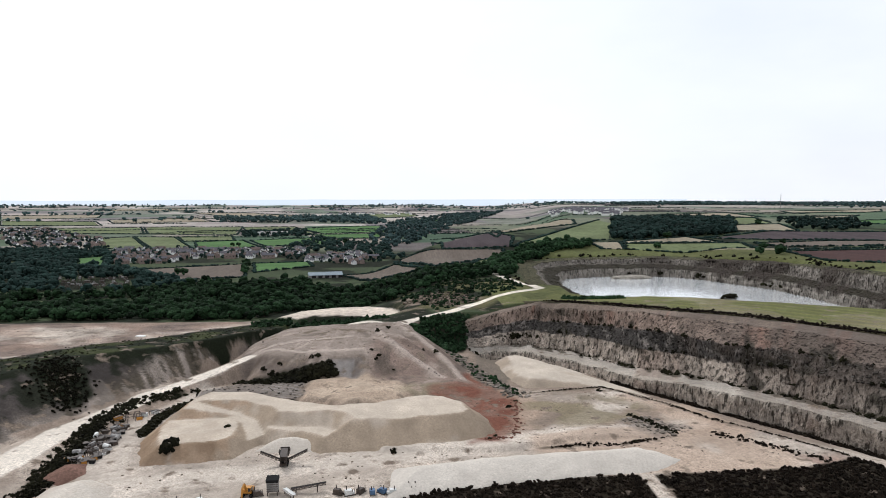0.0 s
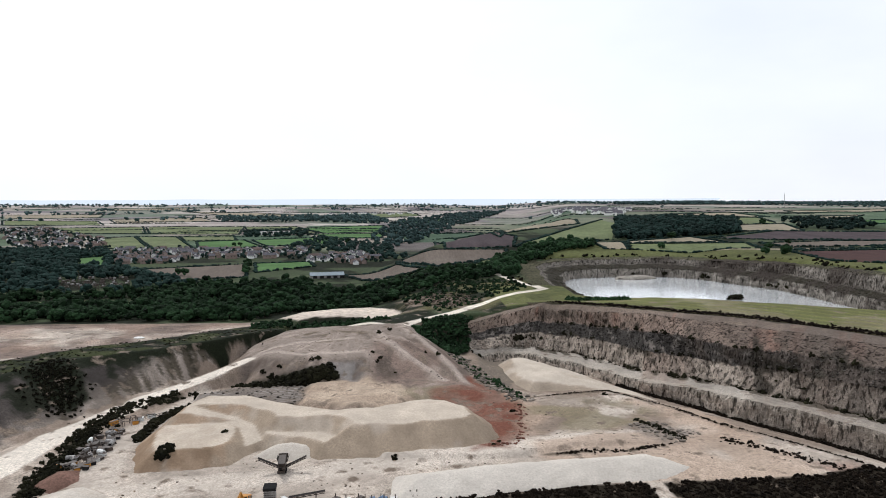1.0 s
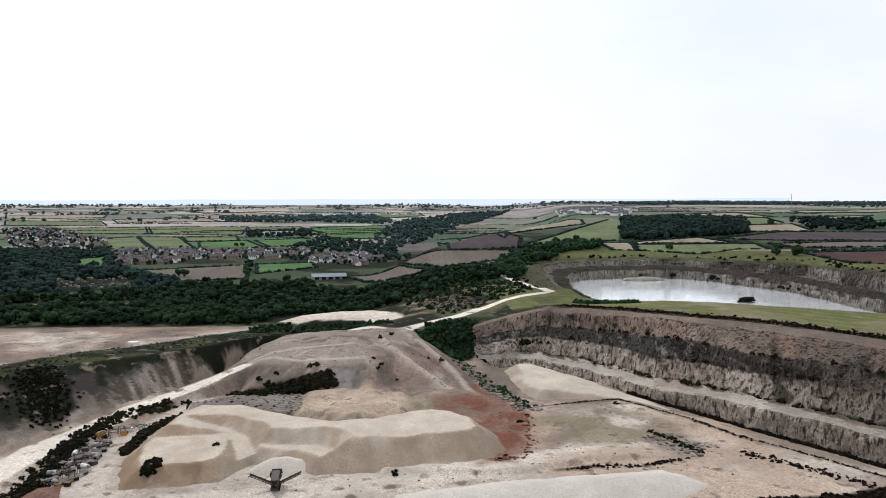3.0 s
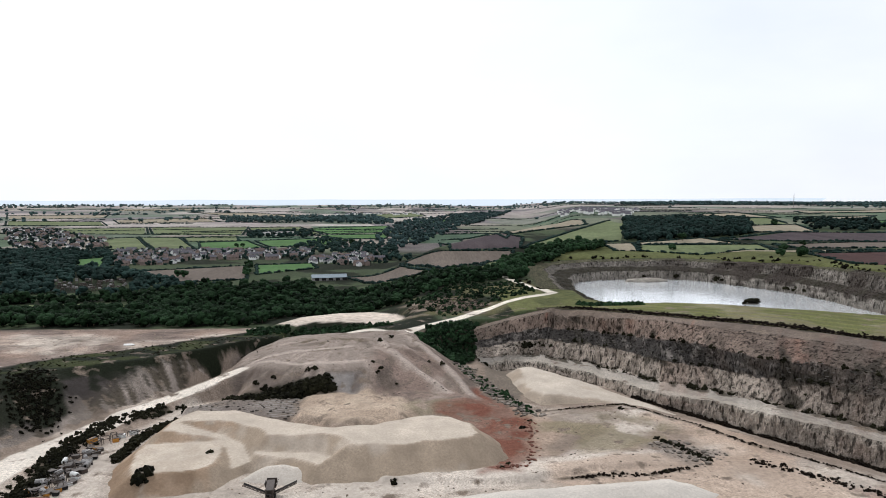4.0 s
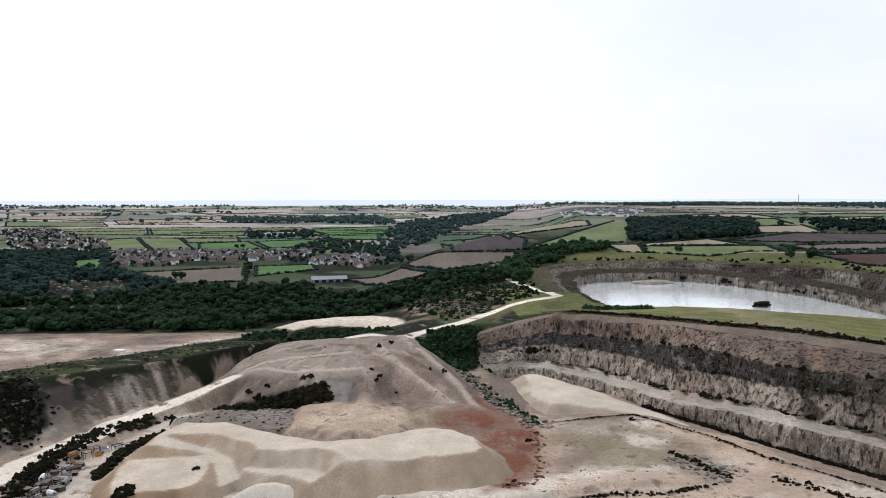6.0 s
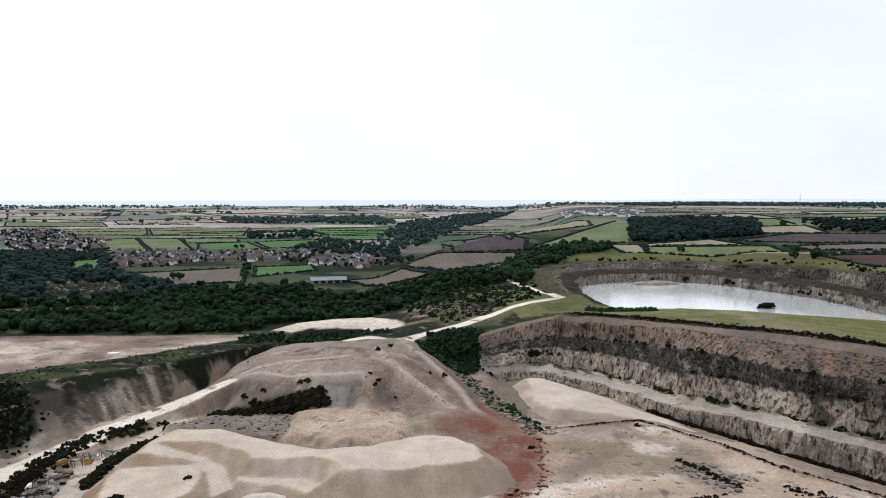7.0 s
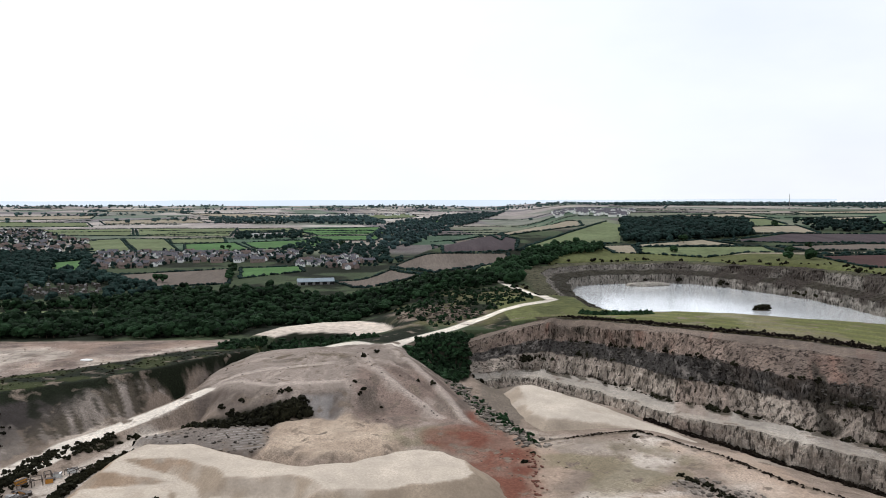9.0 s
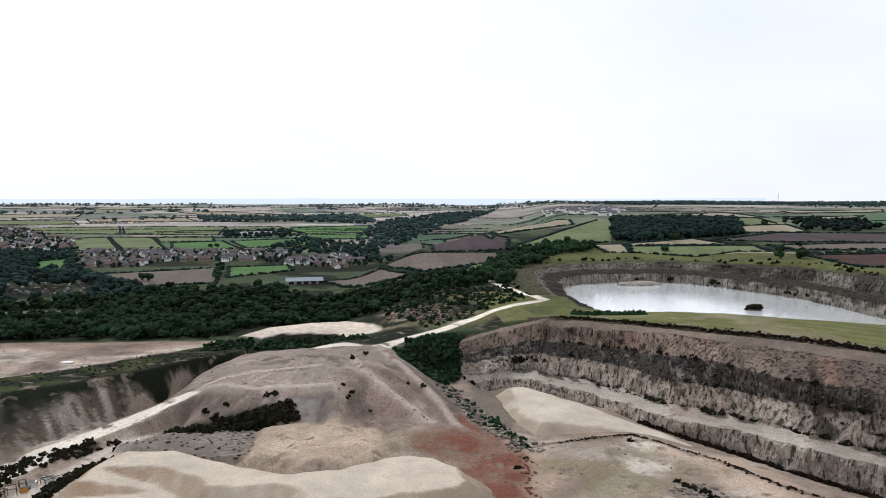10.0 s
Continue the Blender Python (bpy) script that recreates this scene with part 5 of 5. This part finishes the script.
for x, y, wide in ((119, 464, 5.5), (127, 459.5, 2.0), (133, 457, 5.0), (147, 451, 8.0)):
    places = np.stack([x + RNG.uniform(-wide, wide, 26) , y + RNG.uniform(-1.4, 1.4, 26)], -1)
    places[:, 1] -= (places[:, 0] - x) * 0.4
    tagged(strip("hedge", places, 2.2, "clipped dark hedge block on the grass strip", 133, M_LEAF), "", "hedge")

for rail in (BENCH_CREST, WALL_TOE, MID_CREST, RUBBLE_TOP, TOP_CREST):
    x, y, z = rail[0]
    for _ in range(5):
        bush(x + RNG.uniform(-2, 5), y + RNG.uniform(-4, 1), RNG.choice([1.4, 2.0, 2.6]), z + RNG.uniform(-2.5, 0.5), "dark green bush where the rock wall meets the slope")

# ---- islet ----
islet = empty("islet", 303, 602, 1.2)
part("rock", lump(2, (0, 0, 0), (8, 4.5, 1.4), 0.2), shade("islet_stone", (0.10, 0.09, 0.075)), islet)
for n, (x, y, k) in enumerate(((-3.5, 0, 0.5), (0.5, 0.5, 0.72), (4, -0.5, 0.55), (-6, 0.5, 0.35))):
    v, f = CROWNS[n]
    part("tree_crown", (v * 1.25 * k * (1, 1, 0.85) + (x, y, -0.6), f), M_SCRUB, islet)
tagged(islet, "small rocky islet with dark trees in the flooded pit", "islet")
v, f = lump(2, (0, 0, 0), (26, 9, 3.6), 0.12)
spit = new("rock_spit", mesh("rock_spit", v, f, shade("spit_stone", (0.26, 0.235, 0.20), fine=0.8, coarse=0.1, amount=0.4, bump=1.0, depth=1.0), smooth=False))
spit.matrix_basis = pose(268, 772, 2.2, 0, 0, 5)
tagged(spit, "pale rocky spit running into the flooded pit", "rocks")

# ---- rocks ----
M_STONE = island_tint(shade("grey_boulders", (0.20, 0.172, 0.145), fine=1.5, coarse=0.2, amount=0.35, bump=0.8, depth=0.3))
STONES = []
for n in range(6):
    v, f = lump(1, (0, 0, 0.2), (1.0, 0.75, 0.4), 0.22)
    STONES.append((np.round(v * 2.2) / 2.2 * 0.6 + v * 0.4, f))


def rubble(name, places, size, label, seed, heights=None, material=None):
    r = np.random.default_rng(seed)
    out = []
    z = land(places[:, 0], places[:, 1]) if heights is None else heights
    for (x, y), h in zip(places[:, :2], z):
        v, f = STONES[r.integers(6)]
        a, k = r.uniform(0, 6.28), size * r.uniform(0.35, 1.2) ** 1.5
        turn = np.array([(math.cos(a), math.sin(a)), (-math.sin(a), math.cos(a))])
        w = v * k
        out.append((np.c_[w[:, :2] @ turn + (x, y), w[:, 2] + h], f))
    ob = new(name, mesh(name, *join(out), material or M_STONE, smooth=False))
    return tagged(ob, label, "rocks", kind="stuff")


mids, tops_ = spline(MID_CREST, 500), spline(RUBBLE_TOP, 500)
k, n = RNG.uniform(0, 1, 1500), RNG.integers(60, 500, 1500)
p = mids[n] * (1 - k)[:, None] + tops_[n] * k[:, None]
rubble("rubble", p[:, :2], 0.75, "dark tumbled blocks on the ledge of the rock wall", 141, p[:, 2] + 0.2, island_tint(shade("dark_blocks", (0.12, 0.108, 0.095), fine=1.5, coarse=0.2, amount=0.4, bump=0.8, depth=0.3)))
p = along(BENCH_TOE, 0.9, 0.45, 142)
rubble("rubble", p - (1.2, 0.8, 0), 0.8, "fallen stones along the foot of the bench", 143, p[:, 2] + 0.1)
p = along(WALL_TOE, 0.9, 0.6, 144)
rubble("rubble", p - (1.0, 0.7, 0), 0.7, "fallen stones along the foot of the wall", 145, p[:, 2] - 0.1)
rubble("rubble", along([(30, 385), (34, 362), (43, 340), (50, 318), (53, 304)], 3.2, 0.16, 146), 1.15, "grey boulders down the gully", 147)
rubble("rubble", np.stack(scatter([(90, 268), (104, 274), (118, 258), (112, 250), (100, 246)], 2.3, 148), -1), 1.1, "flat grey slabs of bare rock on the quarry floor", 149)
rubble("rubble", np.stack(scatter(GREY_LEDGE, 2.8, 150), -1), 0.75, "flat grey slabs on a low rock ledge", 151)
rubble("rubble", along([(52, 300), (48, 272), (42, 250), (30, 245)], 1.5, 0.5, 152), 0.7, "reddish stones beside the stockpile", 153, None, shade("red_stones", (0.12, 0.055, 0.04), fine=1.5, coarse=0.2))
rubble("rubble", np.stack(scatter([(-300, 400), (-190, 395), (-100, 430), (-100, 480), (-300, 485)], 6.5, 154), -1), 0.5, "scattered stones on the bare plateau", 155, None, shade("plateau_stones", (0.25, 0.195, 0.155), fine=1.5, coarse=0.2))
x, y = RNG.uniform(-95, 165, 2200), RNG.uniform(205, 345, 2200)
keep = (inside(x, y, PILE) < -2) & (off_line(x, y, TRENCH[2:])[0] < -2) & (grain(x, y, 25, 4, 92) > -0.05) & (y > 210 + np.maximum(0, x - 130))
rubble("loose_stones", np.stack([x, y], -1)[keep], 0.42, "loose stones and clods on the quarry floor", 156, None, island_tint(shade("loose_stone", (0.20, 0.155, 0.12), fine=1.5, coarse=0.2)))
x, y = RNG.uniform(-88, 20, 260), RNG.uniform(325, 410, 260)
keep = inside(x, y, [(-86, 400), (-80, 350), (-60, 338), (-18, 332), (0, 325), (28, 328), (8, 400)]) > 0
rubble("loose_stones", np.stack([x, y], -1)[keep], 0.4, "loose stones and tufts on the knoll", 157, None, island_tint(shade("knoll_stone", (0.15, 0.12, 0.10), fine=1.5, coarse=0.2)))
strip("scrub", along([(30, 385), (36, 360), (45, 338), (53, 312)], 3.0, 0.7, 158), 1.3, "green scrub down the gully", 159, M_LEAF)
for a, b in zip(spline(BENCH_CREST, 130)[30:], spline(WALL_TOE, 130)[30:]):
    k = RNG.uniform(0.55, 0.95)
    p = a * (1 - k) + b * k
    if RNG.uniform() < 0.15:
        bush(p[0], p[1], RNG.uniform(0.25, 0.5), p[2], "small dark tuft on the rock bench")
# scrub added to darken the bench's foot where the shadow line lies
places = along([(a - 1.5, b - 1.0, z) for a, b, z in BENCH_TOE], 0.9, 0.2, 163, 0.45)
strip("scrub", places, 1.3, "low dark scrub added for the shadow line along the bench's foot", 164, M_HEATH)
rubble("rubble", np.stack(scatter([(0, 505), (30, 478), (58, 500), (50, 530), (20, 545)], 2.6, 165), -1), 1.5, "broken brown rocks on the slope beside the clearing", 166, None, island_tint(shade("brown_rocks", (0.14, 0.11, 0.085), fine=1.5, coarse=0.2)))
slab = new("stone_slab", mesh("stone_slab", *lump(2, (0, 0, 0), (3.2, 1.8, 0.7), 0.1), M_RENDER, smooth=False))
slab.matrix_basis = pose(-162, 425, level(-162, 425) + 0.1)
tagged(slab, "white pile of lime on the bare plateau", "stone")

# ---- machines ----
M_STEEL = shade("rusty_steel", (0.055, 0.042, 0.034), fine=3.0, coarse=0.4, amount=0.35, bump=0.2, depth=0.03, rough=0.6)
M_DARK = shade("black_rubber", (0.018, 0.018, 0.018), fine=3.0, coarse=0.4, amount=0.2, bump=0.3, depth=0.03)
M_YELLOW = shade("yellow_paint", (0.42, 0.19, 0.03), fine=2.0, coarse=0.4, amount=0.25, bump=0.1, depth=0.02, rough=0.5)
M_WHITE = shade("white_paint", (0.55, 0.55, 0.53), fine=2.0, coarse=0.4, amount=0.2, bump=0.1, depth=0.02, rough=0.5)
M_BLUE = shade("blue_paint", (0.06, 0.11, 0.19), fine=2.0, coarse=0.4, amount=0.25, bump=0.1, depth=0.02, rough=0.5)
M_GREYMETAL = shade("grey_steel", (0.20, 0.19, 0.18), fine=2.0, coarse=0.4, amount=0.3, bump=0.2, depth=0.03, rough=0.55)


def turned(shape, x=0, y=0, z=0, rx=0, ry=0, rz=0):
    m = np.array(pose(x, y, z, rx, ry, rz))
    return shape[0] @ m[:3, :3].T + m[:3, 3], shape[1]


def bar(a, b, wide=0.25):
    return tube([a, b], [wide * 0.6, wide * 0.6], 4)


def truss(a, b, wide, high):
    """A latticed conveyor frame from a to b."""
    a, b = np.array(a, float), np.array(b, float)
    side = np.cross(b - a, (0, 0, 1))
    side = side / np.linalg.norm(side) * wide / 2
    up = np.array((0, 0, high))
    out = []
    for s in (-1, 1):
        out += [bar(a + s * side, b + s * side, 0.22), bar(a + s * side + up, b + s * side + up, 0.22)]
        for k in range(6):
            p, q = a + (b - a) * k / 6, a + (b - a) * (k + 1) / 6
            out.append(bar(p + s * side, q + s * side + up, 0.14))
    return join(out)


def belt(a, b, wide):
    a, b = np.array(a, float), np.array(b, float)
    side = np.cross(b - a, (0, 0, 1))
    side = side / np.linalg.norm(side) * wide / 2
    v = np.array([a - side, a + side, b + side, b - side])
    v = np.concatenate([v, v + (0, 0, 0.18)])
    return v, np.array([(0, 2, 1), (0, 3, 2), (4, 5, 6), (4, 6, 7), (0, 1, 5), (0, 5, 4), (1, 2, 6), (1, 6, 5), (2, 3, 7), (2, 7, 6), (3, 0, 4), (3, 4, 7)])


def crawler(thing, wide, long, gauge):
    for s in (-1, 1):
        t = np.linspace(0, 2 * np.pi, 16, endpoint=False)
        ring = np.stack([0 * t, np.sign(np.cos(t)) * (long / 2 - 0.45) + 0.45 * np.cos(t), 0.45 + 0.45 * np.sin(t)], -1)
        v = np.concatenate([ring + (s * gauge / 2 - wide / 2, 0, 0), ring + (s * gauge / 2 + wide / 2, 0, 0), [(s * gauge / 2 - wide / 2, 0, 0.45), (s * gauge / 2 + wide / 2, 0, 0.45)]])
        f = []
        for k in range(16):
            n = (k + 1) % 16
            f += [(k, n, n + 16), (k, n + 16, k + 16), (n, k, 32), (k + 16, n + 16, 33)]
        part("track", (v, np.array(f)), M_DARK, thing)


def screener(x, y, turn):
    m = empty("screener", x, y, level(x, y), turn)
    crawler(m, 0.5, 4.0, 2.4)
    part("chassis", join([box(-1.1, 1.1, -3.5, 3.5, 0.9, 1.5), bar((-0.9, -3.3, 1.2), (-0.9, -3.3, 4.2)), bar((0.9, -3.3, 1.2), (0.9, -3.3, 4.2))]), M_STEEL, m)
    part("screen_box", turned(box(-1.2, 1.2, -2.6, 2.6, 0, 1.5), 0, 0, 3.0, 14), M_STEEL, m)
    part("hopper", join([turned(box(-1.6, -1.4, -1.6, 1.6, 0, 1.6), 0, 2.6, 3.2, 0, -18), turned(box(1.4, 1.6, -1.6, 1.6, 0, 1.6), 0, 2.6, 3.2, 0, 18), box(-1.6, 1.6, 4.1, 4.25, 3.2, 4.8), box(-1.3, 1.3, 1.2, 4.1, 2.6, 3.2)]), M_STEEL, m)
    for s in (-1, 1):
        c = part("side_conveyor", truss((s * 1.0, 0, 1.4), (s * 8.0, 0, 4.6), 1.1, 0.5), M_STEEL, m)
        part("belt", belt((s * 1.0, 0, 1.7), (s * 8.0, 0, 4.9), 0.9), M_DARK, c)
    c = part("tail_conveyor", truss((0, -2.5, 1.4), (0, -6.5, 3.4), 1.2, 0.5), M_STEEL, m)
    part("belt", belt((0, -2.5, 1.7), (0, -6.5, 3.7), 1.0), M_DARK, c)
    part("engine_box", box(-0.9, 0.9, -1.2, 0.8, 1.5, 2.8), M_GREYMETAL, m)
    return tagged(m, "dusty mobile screening machine with two raised side conveyors", "screener")


def excavator(x, y, turn):
    m = empty("excavator", x, y, level(x, y), turn)
    crawler(m, 0.6, 4.2, 2.6)
    part("turntable", tube([(0, 0, 0.8), (0, 0, 1.2)], [0.9, 0.9], 12), M_DARK, m)
    part("body", join([box(-1.4, 1.4, -2.4, 1.0, 1.2, 2.3), box(-1.4, 1.4, -2.8, -2.0, 1.3, 2.1), box(0.0, 1.3, -1.8, 0.2, 2.3, 2.6)]), M_YELLOW, m)
    cab = part("cab", box(-1.4, -0.3, -0.6, 1.2, 1.3, 3.1), M_YELLOW, m)
    part("window", join([box(-1.25, -0.45, 1.2, 1.24, 1.9, 2.95), box(-1.44, -1.4, -0.4, 1.0, 1.9, 2.95)]), M_GLASS, cab)
    part("boom", join([bar((0.2, 0.8, 1.9), (0.2, 2.8, 4.9), 0.7), bar((0.2, 2.8, 4.9), (0.2, 5.0, 4.3), 0.6)]), M_YELLOW, m)
    part("stick", bar((0.2, 5.0, 4.4), (0.2, 5.6, 1.9), 0.45), M_YELLOW, m)
    part("bucket", join([box(-0.4, 0.8, 5.0, 6.1, 1.0, 1.1), box(-0.4, 0.8, 5.9, 6.05, 1.0, 2.0), box(-0.4, -0.3, 5.0, 6.0, 1.0, 1.8), box(0.7, 0.8, 5.0, 6.0, 1.0, 1.8)]), M_STEEL, m)
    return tagged(m, "yellow tracked excavator parked on the quarry floor", "excavator")


def crusher(x, y, turn):
    m = empty("crusher", x, y, level(x, y), turn)
    for a in (-1.5, 1.5):
        for b in (-1.3, 1.3):
            part("leg", box(a - 0.15, a + 0.15, b - 0.15, b + 0.15, 0, 3.0), M_STEEL, m)
    part("bin", join([box(-1.7, 1.7, -1.5, 1.5, 1.2, 4.4)]), M_GREYMETAL, m, "dented grey steel bin")
    part("hood", turned(box(-1.9, 1.9, -1.7, 1.7, 0, 0.9), 0, 0, 4.4, 6), M_DARK, m, "black rubber hood")
    for k in range(4):
        part("rib", box(-1.78, 1.78, -1.62, -1.5, 1.5 + 0.7 * k, 1.62 + 0.7 * k), M_STEEL, m)
    return tagged(m, "grey steel crusher bin under a black hood", "crusher")


def conveyor(x, y, turn, long, rise, material=None, label="long dark belt conveyor on a lattice frame"):
    m = empty("conveyor", x, y, level(x, y), turn)
    part("frame", truss((0, 0, 0.9), (long, 0, 0.9 + rise), 1.1, 0.5), material or M_STEEL, m)
    part("belt", belt((0, 0, 1.2), (long, 0, 1.2 + rise), 0.9), material or M_DARK, m)
    for k in (0.15, 0.75):
        for s in (-0.5, 0.5):
            part("leg", bar((long * k, s, -0.2), (long * k, s, 0.9 + rise * k), 0.2), M_STEEL, m)
    return tagged(m, label, "conveyor", "conveyors on the quarry floor")


def skid(x, y, turn, kind):
    """A small machine left in a row: a body on skids with a stack and a guard."""
    paint = {"white": M_WHITE, "blue": M_BLUE, "rust": M_STEEL}[kind]
    m = empty("plant_unit", x, y, level(x, y), turn)
    for s in (-0.7, 0.7):
        part("runner", box(-1.8, 1.8, s - 0.12, s + 0.12, -0.05, 0.3), M_STEEL, m)
    part("body", join([box(-1.5, 0.6, -0.8, 0.8, 0.3, 1.7), box(0.6, 1.5, -0.6, 0.6, 0.3, 1.1)]), paint, m)
    part("exhaust_pipe", tube([(-0.9, 0.3, 1.6), (-0.9, 0.3, 2.8)], [0.16, 0.16], 8), M_STEEL, m)
    part("guard", join([bar((0.8, -0.6, 1.1), (0.8, -0.6, 2.0), 0.12), bar((1.4, -0.6, 1.1), (1.4, -0.6, 2.0), 0.12), bar((0.8, -0.6, 2.0), (1.4, -0.6, 2.0), 0.12)]), M_STEEL, m)
    return tagged(m, {"white": "small white-painted plant unit on skids", "blue": "small blue and white plant unit on skids", "rust": "rusty plant unit on skids"}[kind], "machine", "idle plant in a row")


screener(-41, 228, 4)
excavator(-48, 203, 176)
crusher(-40.5, 204, 3)
conveyor(-35, 204, 2, 11, 1.6)
conveyor(-37, 205, -62, 9, 1.2, M_WHITE, "pale galvanised conveyor lying beside the crusher")
skid(-45, 203, 20, "rust")
for n, (x, y, kind) in enumerate(((-20, 202, "rust"), (-16.5, 201.5, "white"), (-13, 202.5, "rust"), (-9.5, 201.5, "blue"), (-6.5, 202, "blue"), (-3.5, 201, "white"), (1, 203, "rust"), (3.5, 202.5, "rust"), (-61, 198, "white"), (-67, 197, "white"))):
    skid(x, y, -25 + 41 * n, kind)


def scrap(x, y, kind):
    """One piece of the scrap yard."""
    z = level(x, y)
    if kind == "frame":
        m = empty("scrap_rack", x, y, z, RNG.uniform(0, 360))
        a, b, h = RNG.uniform(1.2, 2.4), RNG.uniform(0.8, 1.6), RNG.uniform(1.0, 2.6)
        for p in ((-a, -b), (a, -b), (a, b), (-a, b)):
            part("post", bar((*p, -0.2), (*p, h), 0.2), M_STEEL, m)
        part("top_rail", join([bar((-a, -b, h), (a, -b, h), 0.2), bar((a, -b, h), (a, b, h), 0.2), bar((a, b, h), (-a, b, h), 0.2), bar((-a, b, h), (-a, -b, h), 0.2), bar((-a, -b, 0.2), (a, -b, h), 0.14)]), M_STEEL, m)
        return tagged(m, "rusty open steel frame in the scrap yard", "scrap", "scrap beside the haul road")
    if kind == "tank":
        m = empty("steel_tank", x, y, z, RNG.uniform(0, 360))
        paint = M_WHITE if RNG.uniform() < 0.2 else M_GREYMETAL
        part("shell", tube([(-1.5, 0, 0.9), (-1.3, 0, 0.9), (1.3, 0, 0.9), (1.5, 0, 0.9)], [0.5, 0.9, 0.9, 0.5], 12), paint, m)
        for s in (-0.8, 0.8):
            part("saddle", box(s - 0.15, s + 0.15, -0.7, 0.7, -0.1, 0.4), M_STEEL, m)
        return tagged(m, "old pale steel tank in the scrap yard", "scrap", "scrap beside the haul road")
    m = empty("scrap_box", x, y, z, RNG.uniform(0, 360))
    a, b, h = RNG.uniform(0.7, 1.7), RNG.uniform(0.6, 1.1), RNG.uniform(0.6, 1.5)
    paint = (M_STEEL, M_GREYMETAL, M_DARK, M_YELLOW, M_STEEL, M_WHITE, M_DARK, M_STEEL)[RNG.integers(8)]
    part("body", turned(box(-a, a, -b, b, -0.1, h), 0, 0, 0, RNG.uniform(-6, 6), RNG.uniform(-6, 6)), paint, m)
    part("lid", turned(box(-a - 0.08, a + 0.08, -b - 0.08, b + 0.08, h, h + 0.1), 0, 0, 0, RNG.uniform(-6, 6), RNG.uniform(-6, 6)), M_STEEL, m)
    return tagged(m, "battered steel box in the scrap yard", "scrap", "scrap beside the haul road")


for x, y in zip(*scatter([(-117, 232), (-107, 230), (-106, 250), (-110, 272), (-117, 280), (-118, 260)], 2.5, 161)):
    scrap(x, y, ["frame", "tank", "box", "box", "box"][RNG.integers(5)])
for x, y in zip(*scatter([(-115, 282), (-104, 292), (-100, 288), (-111, 276)], 3.2, 162)):
    scrap(x, y, ["frame", "box", "box"][RNG.integers(3)])

# ---- farm buildings, works and mast ----
barn = empty("barn", -92, 830, level(-92, 830), 12)
part("wall", gable(40, 14, 3.4, 6.5), M_GREYMETAL, barn)
part("roof", gable(40, 14, 3.45, 6.55, 0.6, 0.3), shade("barn_sheet", (0.17, 0.21, 0.235), fine=1.0, coarse=0.2, amount=0.15, rough=0.5), barn, "pale blue sheet-metal roof")
for k in range(5):
    part("door", box(-17 + 8 * k, -12 + 8 * k, -7.15, -7.0, 0, 3), M_DARK, barn)
tagged(barn, "long low barn with a pale blue metal roof", "barn")
for x, y, turn in ((-330, 1790, 10), (-300, 1800, 10), (-360, 1780, 80)):
    b = empty("farm_shed", x, y, level(x, y), turn)
    part("wall", gable(34, 16, 5, 8), M_RENDER, b)
    part("roof", gable(34, 16, 5.05, 8.05, 0.5, 0.3), M_GREYMETAL, b)
    tagged(b, "pale farm shed among trees", "shed", "sheds of the farm")
for n, (x, y) in enumerate(zip(*scatter([(-392, 800), (-328, 830), (-292, 745), (-362, 745)], 11, 171))):
    g = empty("works_tower", x, y, level(x, y), 15)
    h = 2.5 + 5 * lattice(np.float64(n), np.float64(3), 1)
    for p in ((-1.6, -1.6), (1.6, -1.6), (1.6, 1.6), (-1.6, 1.6)):
        part("post", bar((*p, -0.5), (*p, h), 0.3), M_STEEL, g)
    part("deck", box(-2.1, 2.1, -2.1, 2.1, h * 0.6, h * 0.6 + 0.4), M_STEEL, g)
    part("head", box(-1.2, 1.2, -1.2, 1.2, h * 0.6 + 0.4, h), M_STEEL if n % 2 else M_GREYMETAL, g)
    tagged(g, "small grey steel tower in a works yard among trees", "tower", "towers of the works yard")
mast = empty("radio_mast", 1600, 2780, level(1600, 2780))
part("lattice", tube([(0, 0, -1), (0, 0, 30), (0, 0, 58)], [1.6, 1.0, 0.5], 4), M_GREYMETAL, mast)
for k in (38, 48):
    part("aerial", tube([(0, 0, k), (0, 0, k + 3)], [1.9, 1.9], 8), M_WHITE, mast)
tagged(mast, "tall thin grey radio mast on the skyline", "mast")
